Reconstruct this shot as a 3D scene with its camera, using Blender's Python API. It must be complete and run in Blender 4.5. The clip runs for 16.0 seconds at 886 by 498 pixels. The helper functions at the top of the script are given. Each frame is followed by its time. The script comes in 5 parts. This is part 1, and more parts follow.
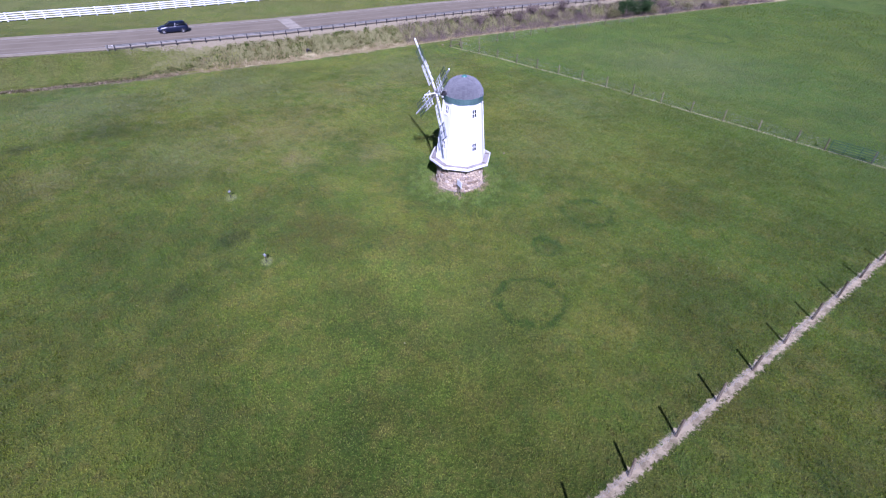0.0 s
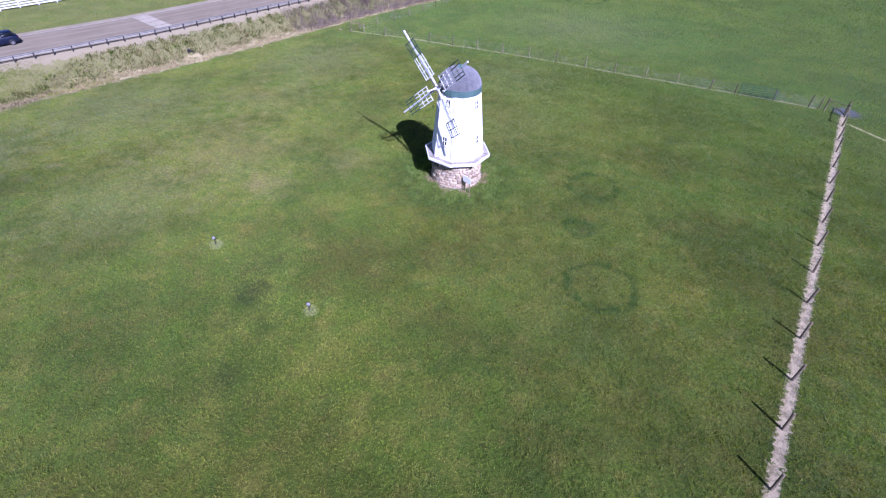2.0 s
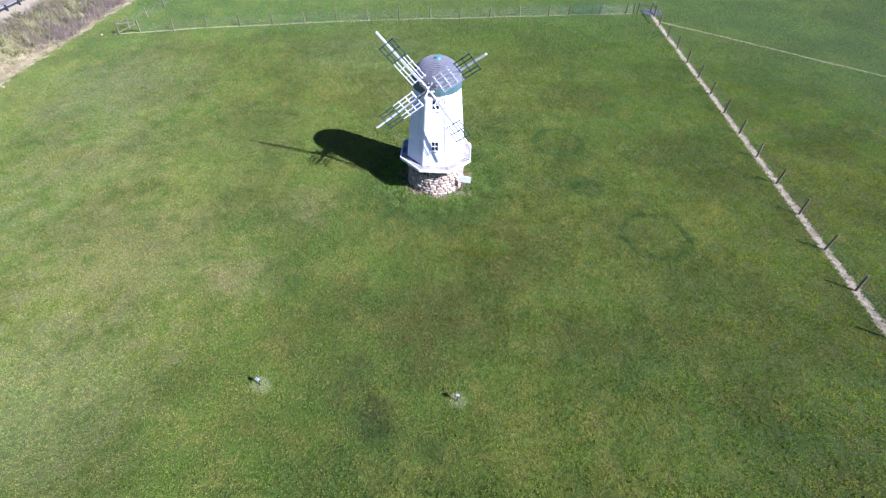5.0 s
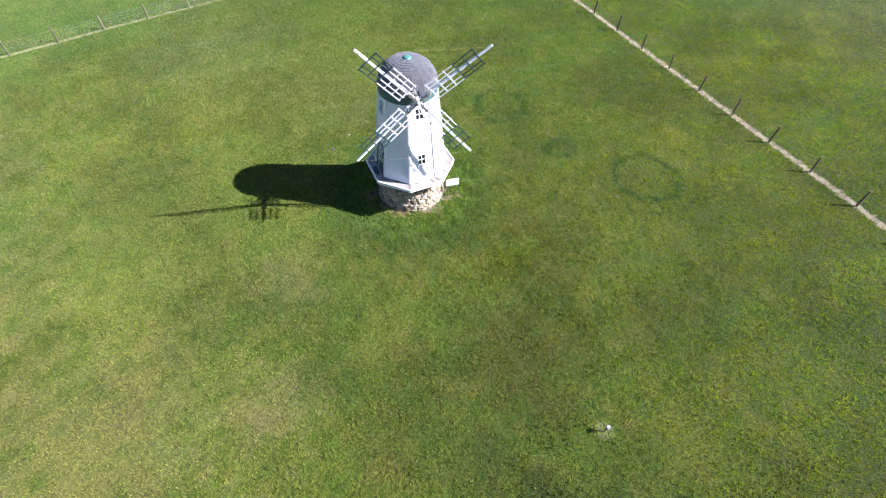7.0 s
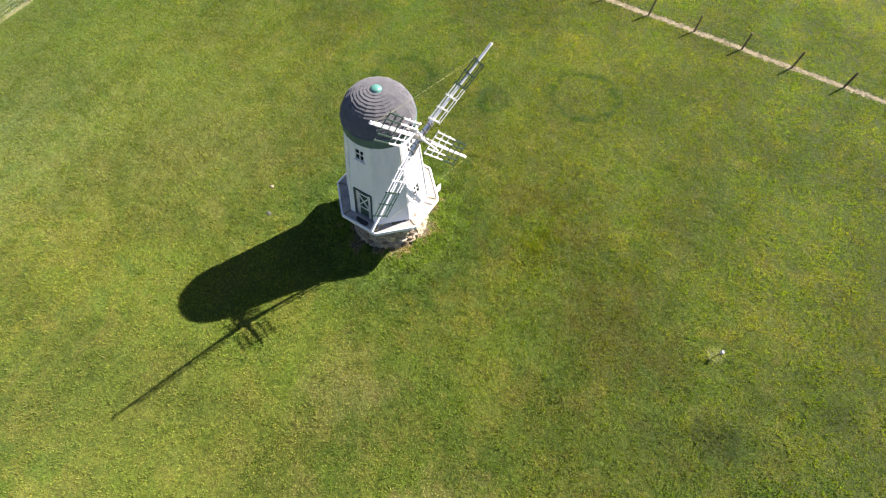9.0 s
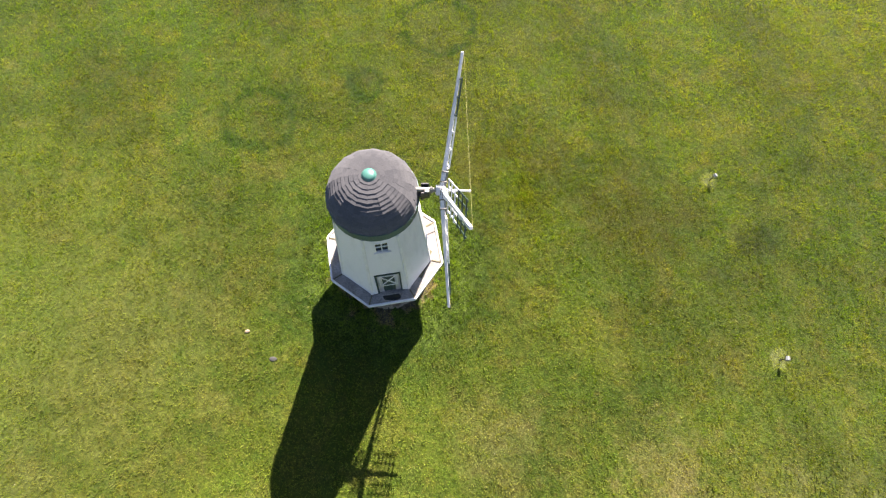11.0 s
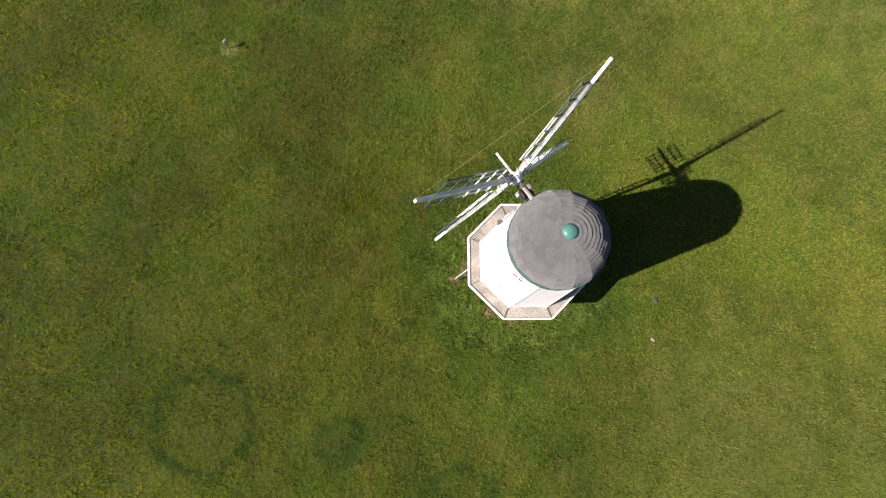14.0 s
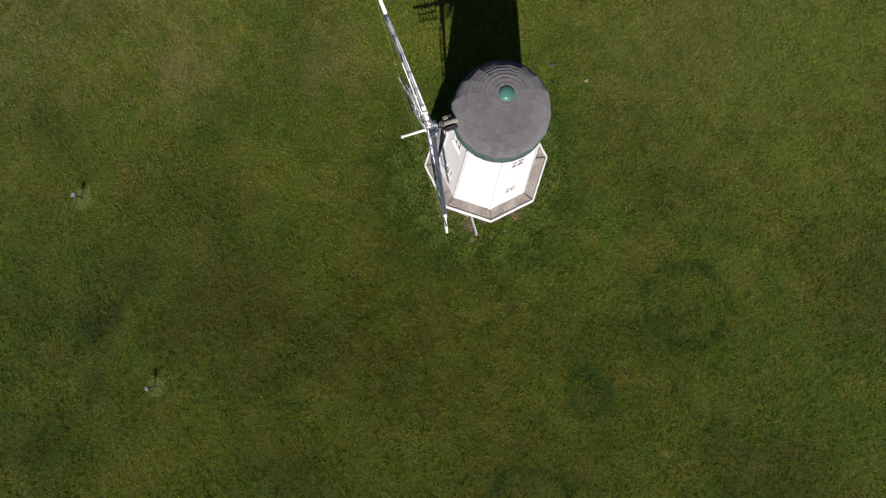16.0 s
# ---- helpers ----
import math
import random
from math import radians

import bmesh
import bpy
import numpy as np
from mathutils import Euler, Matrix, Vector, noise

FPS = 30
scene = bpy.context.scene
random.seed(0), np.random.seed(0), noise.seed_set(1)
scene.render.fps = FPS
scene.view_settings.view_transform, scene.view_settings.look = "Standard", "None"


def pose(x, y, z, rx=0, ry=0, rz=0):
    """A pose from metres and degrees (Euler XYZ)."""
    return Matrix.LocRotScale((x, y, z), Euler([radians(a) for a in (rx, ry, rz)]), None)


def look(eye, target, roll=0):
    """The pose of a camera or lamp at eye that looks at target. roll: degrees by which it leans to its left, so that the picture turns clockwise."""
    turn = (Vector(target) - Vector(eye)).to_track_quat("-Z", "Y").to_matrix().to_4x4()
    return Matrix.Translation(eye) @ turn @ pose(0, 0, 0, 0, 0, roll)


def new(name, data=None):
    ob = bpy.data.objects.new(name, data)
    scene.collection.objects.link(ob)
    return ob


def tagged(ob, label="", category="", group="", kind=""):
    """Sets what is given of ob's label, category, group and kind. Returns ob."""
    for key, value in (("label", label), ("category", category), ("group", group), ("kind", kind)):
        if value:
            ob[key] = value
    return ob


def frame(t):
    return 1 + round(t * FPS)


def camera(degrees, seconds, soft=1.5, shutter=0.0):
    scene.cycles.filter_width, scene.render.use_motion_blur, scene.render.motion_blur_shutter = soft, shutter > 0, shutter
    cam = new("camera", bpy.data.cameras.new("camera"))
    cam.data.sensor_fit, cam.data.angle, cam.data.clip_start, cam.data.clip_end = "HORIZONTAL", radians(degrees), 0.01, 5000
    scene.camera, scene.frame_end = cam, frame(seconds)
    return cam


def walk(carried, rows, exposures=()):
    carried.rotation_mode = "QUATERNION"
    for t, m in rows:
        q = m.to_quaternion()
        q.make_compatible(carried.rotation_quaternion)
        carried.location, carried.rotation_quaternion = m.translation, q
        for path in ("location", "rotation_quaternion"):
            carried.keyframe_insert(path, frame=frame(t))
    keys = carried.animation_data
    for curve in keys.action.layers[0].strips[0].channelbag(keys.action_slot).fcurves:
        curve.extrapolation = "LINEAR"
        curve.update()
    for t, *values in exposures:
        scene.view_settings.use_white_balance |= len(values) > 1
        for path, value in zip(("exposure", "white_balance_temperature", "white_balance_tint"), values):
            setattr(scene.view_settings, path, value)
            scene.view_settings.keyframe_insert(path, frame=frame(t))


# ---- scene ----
# camera and its walk
cam = camera(84.9, 16.0, 1.2)
METRES, EYE, TILT, LEAN, TURN = 80.0, 20.84, 0.0, 0.0, 0.0
ROWS = [
    (0.0, 0.00025, 0.00379, -0.00710, 0.960, -37.392, -1.351),
    (0.5, -0.03549, 0.01434, -0.00722, -3.408, -38.112, -1.416),
    (1.0, -0.07065, 0.02634, -0.00704, -8.199, -38.667, -1.406),
    (1.5, -0.10441, 0.04175, -0.00682, -13.429, -39.056, -1.553),
    (2.0, -0.13506, 0.06096, -0.00651, -18.281, -39.654, -1.463),
    (2.5, -0.16259, 0.08250, -0.00564, -23.386, -40.290, -1.373),
    (3.0, -0.18852, 0.10735, -0.00433, -28.679, -41.115, -1.281),
    (3.5, -0.21154, 0.13574, -0.00279, -34.033, -41.959, -1.116),
    (4.0, -0.23185, 0.16647, -0.00214, -39.574, -42.797, -1.027),
    (4.5, -0.24906, 0.20137, -0.00093, -45.600, -43.765, -1.165),
    (5.0, -0.26119, 0.23861, 0.00016, -52.007, -44.826, -1.329),
    (5.5, -0.26757, 0.27707, 0.00108, -58.682, -46.047, -1.486),
    (6.0, -0.26750, 0.31557, 0.00180, -65.515, -47.492, -1.598),
    (6.5, -0.26030, 0.35299, 0.00226, -72.390, -49.227, -1.633),
    (7.0, -0.24760, 0.38866, 0.00336, -79.464, -51.188, -1.505),
    (7.5, -0.23050, 0.42151, 0.00520, -87.132, -53.319, -1.494),
    (8.0, -0.20968, 0.45101, 0.00679, -95.237, -55.571, -1.527),
    (8.5, -0.18587, 0.47780, 0.00856, -103.678, -57.927, -1.700),
    (9.0, -0.15993, 0.49951, 0.01012, -112.557, -60.158, -1.745),
    (9.5, -0.13237, 0.51645, 0.01071, -122.192, -62.309, -1.805),
    (10.0, -0.10351, 0.52771, 0.01078, -132.520, -64.453, -1.889),
    (10.5, -0.07365, 0.53240, 0.01076, -143.480, -66.663, -2.004),
    (11.0, -0.04308, 0.52959, 0.01110, -155.008, -69.011, -2.156),
    (11.5, -0.01550, 0.51866, 0.01018, -168.057, -71.582, -2.030),
    (12.0, 0.00984, 0.50174, 0.00939, -184.400, -74.093, -2.150),
    (12.5, 0.02929, 0.48125, 0.00830, -201.472, -76.199, -2.262),
    (13.0, 0.04007, 0.45793, 0.00830, -221.913, -78.068, -1.918),
    (13.5, 0.04365, 0.43030, 0.00924, -247.023, -79.699, -1.696),
    (14.0, 0.03780, 0.40330, 0.01162, -280.230, -81.360, -1.255),
    (14.5, 0.03051, 0.38800, 0.01251, -308.502, -82.019, -0.668),
    (15.0, 0.02189, 0.37905, 0.01300, -325.581, -82.627, -0.527),
    (15.5, 0.01232, 0.37584, 0.01258, -340.085, -82.718, -0.317),
    (16.0, 0.00443, 0.37760, 0.01202, -351.350, -83.051, -0.157),
]
EXPOSURES = [
    (0.0, 0.88, 4930, 45), (2.0, 1.16, 4930, 45), (3.5, 1.43, 4960, 43), (4.2, 1.50, 5000, 38), (6.5, 1.81, 5380, 23), (8.5, 2.06, 6500, 21),
    (11.0, 2.24, 6980, 21), (12.5, 1.98, 6980, 20), (13.5, 1.52, 7000, 18), (14.0, 1.12, 6950, 18), (15.0, 0.49, 6750, 19), (16.0, 0.27, 6600, 18),
]
walk(cam, [(t, pose(0, 0, EYE, TILT, LEAN, TURN) @ pose(METRES * x, METRES * y, METRES * z, 90 + pitch, roll, yaw)) for t, x, y, z, yaw, pitch, roll in ROWS], EXPOSURES)

# world and sun: clear morning, sun 39 degrees high over the near side of the field
SUN_AZ, SUN_EL = 276.8, 39.85
world = bpy.data.worlds.new("sky")
scene.world = world
world.use_nodes = True
wn = world.node_tree.nodes
sky = wn.new("ShaderNodeTexSky")
sky.sky_type = "NISHITA"
sky.sun_disc = False
sky.ozone_density = 5.0
sky.sun_elevation = radians(SUN_EL)
sky.sun_rotation = radians(90.0 - SUN_AZ)
world.node_tree.links.new(sky.outputs[0], wn["Background"].inputs[0])
wn["Background"].inputs[1].default_value = 0.040
lamp = bpy.data.lights.new("sun", "SUN")
lamp.energy, lamp.angle, lamp.color = 5.0, radians(0.53), (1.0, 0.965, 0.91)
sun = new("sun", lamp)
sdir = Vector((math.cos(radians(SUN_AZ)) * math.cos(radians(SUN_EL)), math.sin(radians(SUN_AZ)) * math.cos(radians(SUN_EL)), math.sin(radians(SUN_EL))))
sun.matrix_world = look(sdir * 200, (0, 0, 0))


# ---- materials ----
class Nodes:
    """Short writing for a node material."""

    def __init__(self, name, rough=0.7, metal=0.0, spec=0.5):
        self.mat = bpy.data.materials.new(name)
        self.mat.use_nodes = True
        self.t = self.mat.node_tree
        self.bsdf = self.t.nodes["Principled BSDF"]
        self.bsdf.inputs["Roughness"].default_value = rough
        self.bsdf.inputs["Metallic"].default_value = metal
        self.bsdf.inputs["Specular IOR Level"].default_value = spec

    def set(self, socket, v):
        if isinstance(v, bpy.types.NodeSocket):
            self.t.links.new(v, socket)
        else:
            socket.default_value = v

    def node(self, kind, **ins):
        n = self.t.nodes.new(kind)
        for k, v in ins.items():
            self.set(n.inputs[k], v)
        return n

    def where(self):
        return self.node("ShaderNodeNewGeometry").outputs["Position"]

    def local(self):
        return self.node("ShaderNodeTexCoord").outputs["Object"]

    def island(self):
        return self.node("ShaderNodeNewGeometry").outputs["Random Per Island"]

    def each(self):
        return self.node("ShaderNodeObjectInfo").outputs["Random"]

    def noise(self, scale, detail=3.0, rough=0.55, at=None, stretch=None):
        at = at or self.where()
        if stretch:
            n = self.t.nodes.new("ShaderNodeVectorMath")
            n.operation = "MULTIPLY"
            self.set(n.inputs[0], at)
            n.inputs[1].default_value = stretch
            at = n.outputs[0]
        n = self.t.nodes.new("ShaderNodeTexNoise")
        self.set(n.inputs["Vector"], at)
        n.inputs["Scale"].default_value = scale
        n.inputs["Detail"].default_value = detail
        n.inputs["Roughness"].default_value = rough
        return n.outputs[0]

    def math(self, op, a, b=0.0, clamp=False):
        n = self.t.nodes.new("ShaderNodeMath")
        n.operation, n.use_clamp = op, clamp
        self.set(n.inputs[0], a)
        self.set(n.inputs[1], b)
        return n.outputs[0]

    def vmath(self, op, a, b=(0, 0, 0)):
        n = self.t.nodes.new("ShaderNodeVectorMath")
        n.operation = op
        self.set(n.inputs[0], a)
        self.set(n.inputs[1], b)
        return n.outputs["Value"] if op in ("DOT_PRODUCT", "DISTANCE", "LENGTH") else n.outputs[0]

    def ramp(self, v, lo, hi, a=0.0, b=1.0):
        n = self.t.nodes.new("ShaderNodeMapRange")
        n.interpolation_type = "SMOOTHSTEP"
        for i, x in enumerate((v, lo, hi, a, b)):
            self.set(n.inputs[i], x)
        return n.outputs[0]

    def mix(self, f, a, b, mode="MIX"):
        n = self.t.nodes.new("ShaderNodeMix")
        n.data_type, n.blend_type = "RGBA", mode
        self.set(n.inputs["Factor"], f)
        for k, v in ((6, a), (7, b)):
            self.set(n.inputs[k], v if isinstance(v, bpy.types.NodeSocket) else (*v, 1.0))
        return n.outputs[2]

    def gain(self, c, v):
        n = self.t.nodes.new("ShaderNodeHueSaturation")
        self.set(n.inputs["Color"], c if isinstance(c, bpy.types.NodeSocket) else (*c, 1.0))
        self.set(n.inputs["Value"], v)
        return n.outputs[0]

    def bump(self, h, dist, strength=1.0):
        n = self.t.nodes.new("ShaderNodeBump")
        n.inputs["Strength"].default_value = strength
        n.inputs["Distance"].default_value = dist
        self.set(n.inputs["Height"], h)
        self.t.links.new(n.outputs[0], self.bsdf.inputs["Normal"])

    def done(self, colour):
        self.set(self.bsdf.inputs["Base Color"], colour if isinstance(colour, bpy.types.NodeSocket) else (*colour, 1.0))
        return self.mat


def aged(name, a, b, scale, rough=0.7, metal=0.0, fine=None, bump=0.004, var=0.25, stretch=None, spec=0.4, each=False):
    """A two-tone surface with stains, grain and a fine relief."""
    k = Nodes(name, rough, metal, spec)
    p = k.local()
    big = k.noise(scale, 4, 0.6, p, stretch)
    small = k.noise(fine or scale * 9, 3, 0.6, p, stretch)
    c = k.mix(k.ramp(big, 0.35, 0.65), a, b)
    c = k.gain(c, k.ramp(small, 0.25, 0.75, 1 - var, 1 + var))
    if each:
        c = k.gain(c, k.ramp(k.each(), 0.0, 1.0, 0.75, 1.25))
    k.set(k.bsdf.inputs["Roughness"], k.ramp(small, 0.2, 0.8, min(1, rough + 0.1), max(0.05, rough - 0.1)))
    k.bump(small, bump)
    return k.done(c)


# the field: rings of darker grass, dry stretches, worn lines under the fences
RINGS = [(5.5, 21.85, 2.05, 0.30), (11.2, 32.0, 1.85, 0.28), (7.25, 27.55, 0.85, 0.3), (44.6, 88.4, 3.6, 0.4)]
# pale spot tones: sunlight scattered back to the camera, put into the grass colour
BACKSCATTER, LIGHT = (0.142, 0.158, 0.056), (0.138, 0.168, 0.026)
# the last tone is dry straw and that painted brightening together
BROWNISH, DEEP, BLEACHED_LIT = (0.082, 0.075, 0.012), (0.016, 0.034, 0.006), (0.215, 0.180, 0.066)
SPOTS = [(-14.6, 27.3, 1.3, 0.75, DEEP), (-14.05, 24.4, 0.9, 0.55, DEEP), (-13.5, 29.8, 1.5, 0.45, DEEP), (-15.9, 21.6, 1.3, 0.5, DEEP), (-8.6, 28.8, 3.0, 0.5, BROWNISH), (-0.2, 29.4, 1.8, 0.6, BROWNISH),
         (-2.8, 27.8, 2.2, 0.4, BROWNISH), (-10.9, 27.3, 1.5, 0.45, BROWNISH), (-5.2, 22.6, 2.2, 0.3, BROWNISH), (-33.0, 44.2, 3.0, 0.65, DEEP), (-38.6, 40.0, 1.4, 0.6, DEEP), (2.4, 18.6, 2.2, 0.4, DEEP),
         (7.7, 27.5, 1.2, 0.4, DEEP), (-13.1, 39.1, 2.2, 0.5, BLEACHED_LIT), (-6.5, 41.3, 2.4, 0.35, BLEACHED_LIT), (-16.0, 45.5, 7.0, 0.35, BLEACHED_LIT), (-32.5, 34.5, 4.0, 0.35, BLEACHED_LIT), (-12.5, 57.0, 6.0, 0.3, BLEACHED_LIT), (9.5, 44.0, 5.0, 0.2, BLEACHED_LIT),
         (-26.0, 58.0, 10.0, 0.5, BACKSCATTER), (-6.0, 67.0, 9.0, 0.5, BACKSCATTER), (-40.0, 50.0, 9.0, 0.5, BACKSCATTER), (-24.0, 40.0, 7.0, 0.4, BACKSCATTER), (14.0, 56.0, 8.0, 0.35, BACKSCATTER), (34.0, 72.0, 14.0, 0.35, BACKSCATTER), (13.0, 45.0, 9.0, 0.40, LIGHT), (-6.0, 50.0, 8.0, 0.30, LIGHT), (3.0, 22.0, 6.0, 0.25, LIGHT)]
FENCE_A = (43.55, 36.45)
FENCE_DIR = Vector((-0.8111, -0.5850))
NORTH_A, NORTH_B = (0.5, 80.5), (43.2, 38.6)
LAMPS = [(-11.55, 24.95), (-16.7, 32.7)]
MILL = (1.26, 36.44)


def stripe(k, p, a, d, length, half, wob):
    """How far a place lies inside a strip from a along d."""
    rel = k.vmath("SUBTRACT", p, (a[0], a[1], 0))
    across = k.math("ABSOLUTE", k.vmath("DOT_PRODUCT", rel, (-d[1], d[0], 0)))
    along = k.vmath("DOT_PRODUCT", rel, (d[0], d[1], 0))
    across = k.math("ADD", across, wob)
    m = k.ramp(across, half, half + 0.14, 1.0, 0.0)
    m = k.math("MULTIPLY", m, k.math("GREATER_THAN", along, -0.5))
    return k.math("MULTIPLY", m, k.math("LESS_THAN", along, length))


def field_colour(k):
    """Grass colour by place; the blades and the sod share it."""
    p = k.where()
    broad = k.noise(0.055, 3, 0.5, p)
    mid = k.noise(0.38, 4, 0.6, p)
    patch = k.noise(1.7, 4, 0.62, p)
    fine = k.noise(6.0, 5, 0.72, p)
    speck = k.noise(26.0, 3, 0.7, p)
    swirl = k.noise(0.9, 5, 0.68, p)
    c = k.mix(k.ramp(broad, 0.36, 0.64), (0.067, 0.112, 0.0085), (0.103, 0.126, 0.0095))
    c = k.mix(k.ramp(mid, 0.42, 0.64, 0, 0.45), c, (0.150, 0.142, 0.0230))
    c = k.mix(k.ramp(swirl, 0.50, 0.64, 0, 0.48), c, (0.044, 0.084, 0.0070))
    c = k.mix(k.ramp(patch, 0.54, 0.68, 0, 0.40), c, (0.050, 0.090, 0.0075))
    c = k.mix(k.ramp(patch, 0.30, 0.46, 0.42, 0.0), c, (0.172, 0.150, 0.0260))
    c = k.mix(k.ramp(swirl, 0.30, 0.43, 0.50, 0.0), c, (0.116, 0.084, 0.0200))
    # drifts of blue-green clover and of bleached straw
    hue = k.noise(0.75, 4, 0.62, k.vmath("ADD", p, (31.0, 7.0, 0)))
    straw = k.noise(0.55, 5, 0.66, k.vmath("ADD", p, (-17.0, 43.0, 0)))
    c = k.mix(k.ramp(hue, 0.52, 0.64, 0, 0.38), c, (0.056, 0.106, 0.014))
    c = k.mix(k.ramp(hue, 0.34, 0.46, 0.45, 0.0), c, (0.072, 0.128, 0.008))
    c = k.mix(k.ramp(straw, 0.53, 0.68, 0, 0.48), c, (0.184, 0.164, 0.032))
    dull = k.noise(0.16, 3, 0.55, p)
    c = k.gain(c, k.ramp(dull, 0.36, 0.64, 0.80, 1.22))
    flat = k.vmath("MULTIPLY", p, (1, 1, 0))
    wob = k.noise(1.3, 3, 0.6, p)
    tuft = k.noise(8.0, 4, 0.7, p, (1.0, 1.6, 1.0))
    c = k.mix(k.ramp(tuft, 0.50, 0.66, 0, 0.42), c, (0.202, 0.184, 0.0340))
    c = k.mix(k.ramp(tuft, 0.38, 0.48, 0.60, 0.0), c, (0.036, 0.068, 0.0060))
    # the east of the field is a cooler green
    east = k.vmath("DOT_PRODUCT", flat, (0.92, 0.39, 0))
    c = k.mix(k.ramp(east, 28.0, 44.0, 0.0, 0.42), c, (0.058, 0.118, 0.015))
    # the verges by the road are drier
    verge = k.ramp(k.vmath("DOT_PRODUCT", flat, (-0.477, 0.879, 0)), 74.5, 76.5)
    c = k.mix(k.math("MULTIPLY", verge, k.ramp(mid, 0.3, 0.7, 0.3, 0.75)), c, (0.150, 0.158, 0.045))
    # darker, browner patches of old growth; paler spots add dryness and painted backscatter
    for x, y, r, s, tone in SPOTS:
        d = k.math("ADD", k.vmath("DISTANCE", flat, (x, y, 0)), k.ramp(swirl, 0.25, 0.75, -0.55 * r, 0.55 * r))
        c = k.mix(k.ramp(d, 0.0, 1.25 * r, s, 0.0), c, tone)
    # rings
    for x, y, r, w in RINGS:
        d = k.vmath("DISTANCE", flat, (x, y, 0))
        d = k.math("ADD", d, k.ramp(wob, 0.2, 0.8, -0.3, 0.3))
        m = k.ramp(k.math("ABSOLUTE", k.math("SUBTRACT", d, r)), 0.1 * w, 1.6 * w, 0.82, 0.0)
        m = k.math("MULTIPLY", m, k.ramp(swirl, 0.36, 0.58, 0.25, 1.0))
        c = k.mix(m, c, (0.026, 0.066, 0.005))
    # lush grass round the mill
    d = k.math("ADD", k.vmath("DISTANCE", flat, (MILL[0], MILL[1], 0)), k.ramp(wob, 0.2, 0.8, -1.1, 1.1))
    c = k.mix(k.ramp(d, 4.0, 6.2, 0.60, 0.0), c, (0.032, 0.080, 0.007))
    c = k.mix(k.ramp(d, 2.9, 4.4, 0.85, 0.0), c, (0.122, 0.180, 0.030))
    c = k.mix(k.ramp(d, 2.0, 2.6, 0.85, 0.0), c, k.mix(fine, (0.20, 0.155, 0.10), (0.32, 0.255, 0.175)))
    # pale grass at the flood lamps
    for x, y in LAMPS:
        d = k.math("ADD", k.vmath("DISTANCE", flat, (x, y, 0)), k.ramp(wob, 0.2, 0.8, -0.2, 0.2))
        c = k.mix(k.ramp(d, 0.28, 0.55, 0.85, 0.0), c, (0.20, 0.22, 0.075))
    c = k.gain(c, k.ramp(fine, 0.34, 0.66, 0.72, 1.29))
    c = k.gain(c, k.ramp(speck, 0.36, 0.64, 0.72, 1.28))
    return c, flat, wob, fine


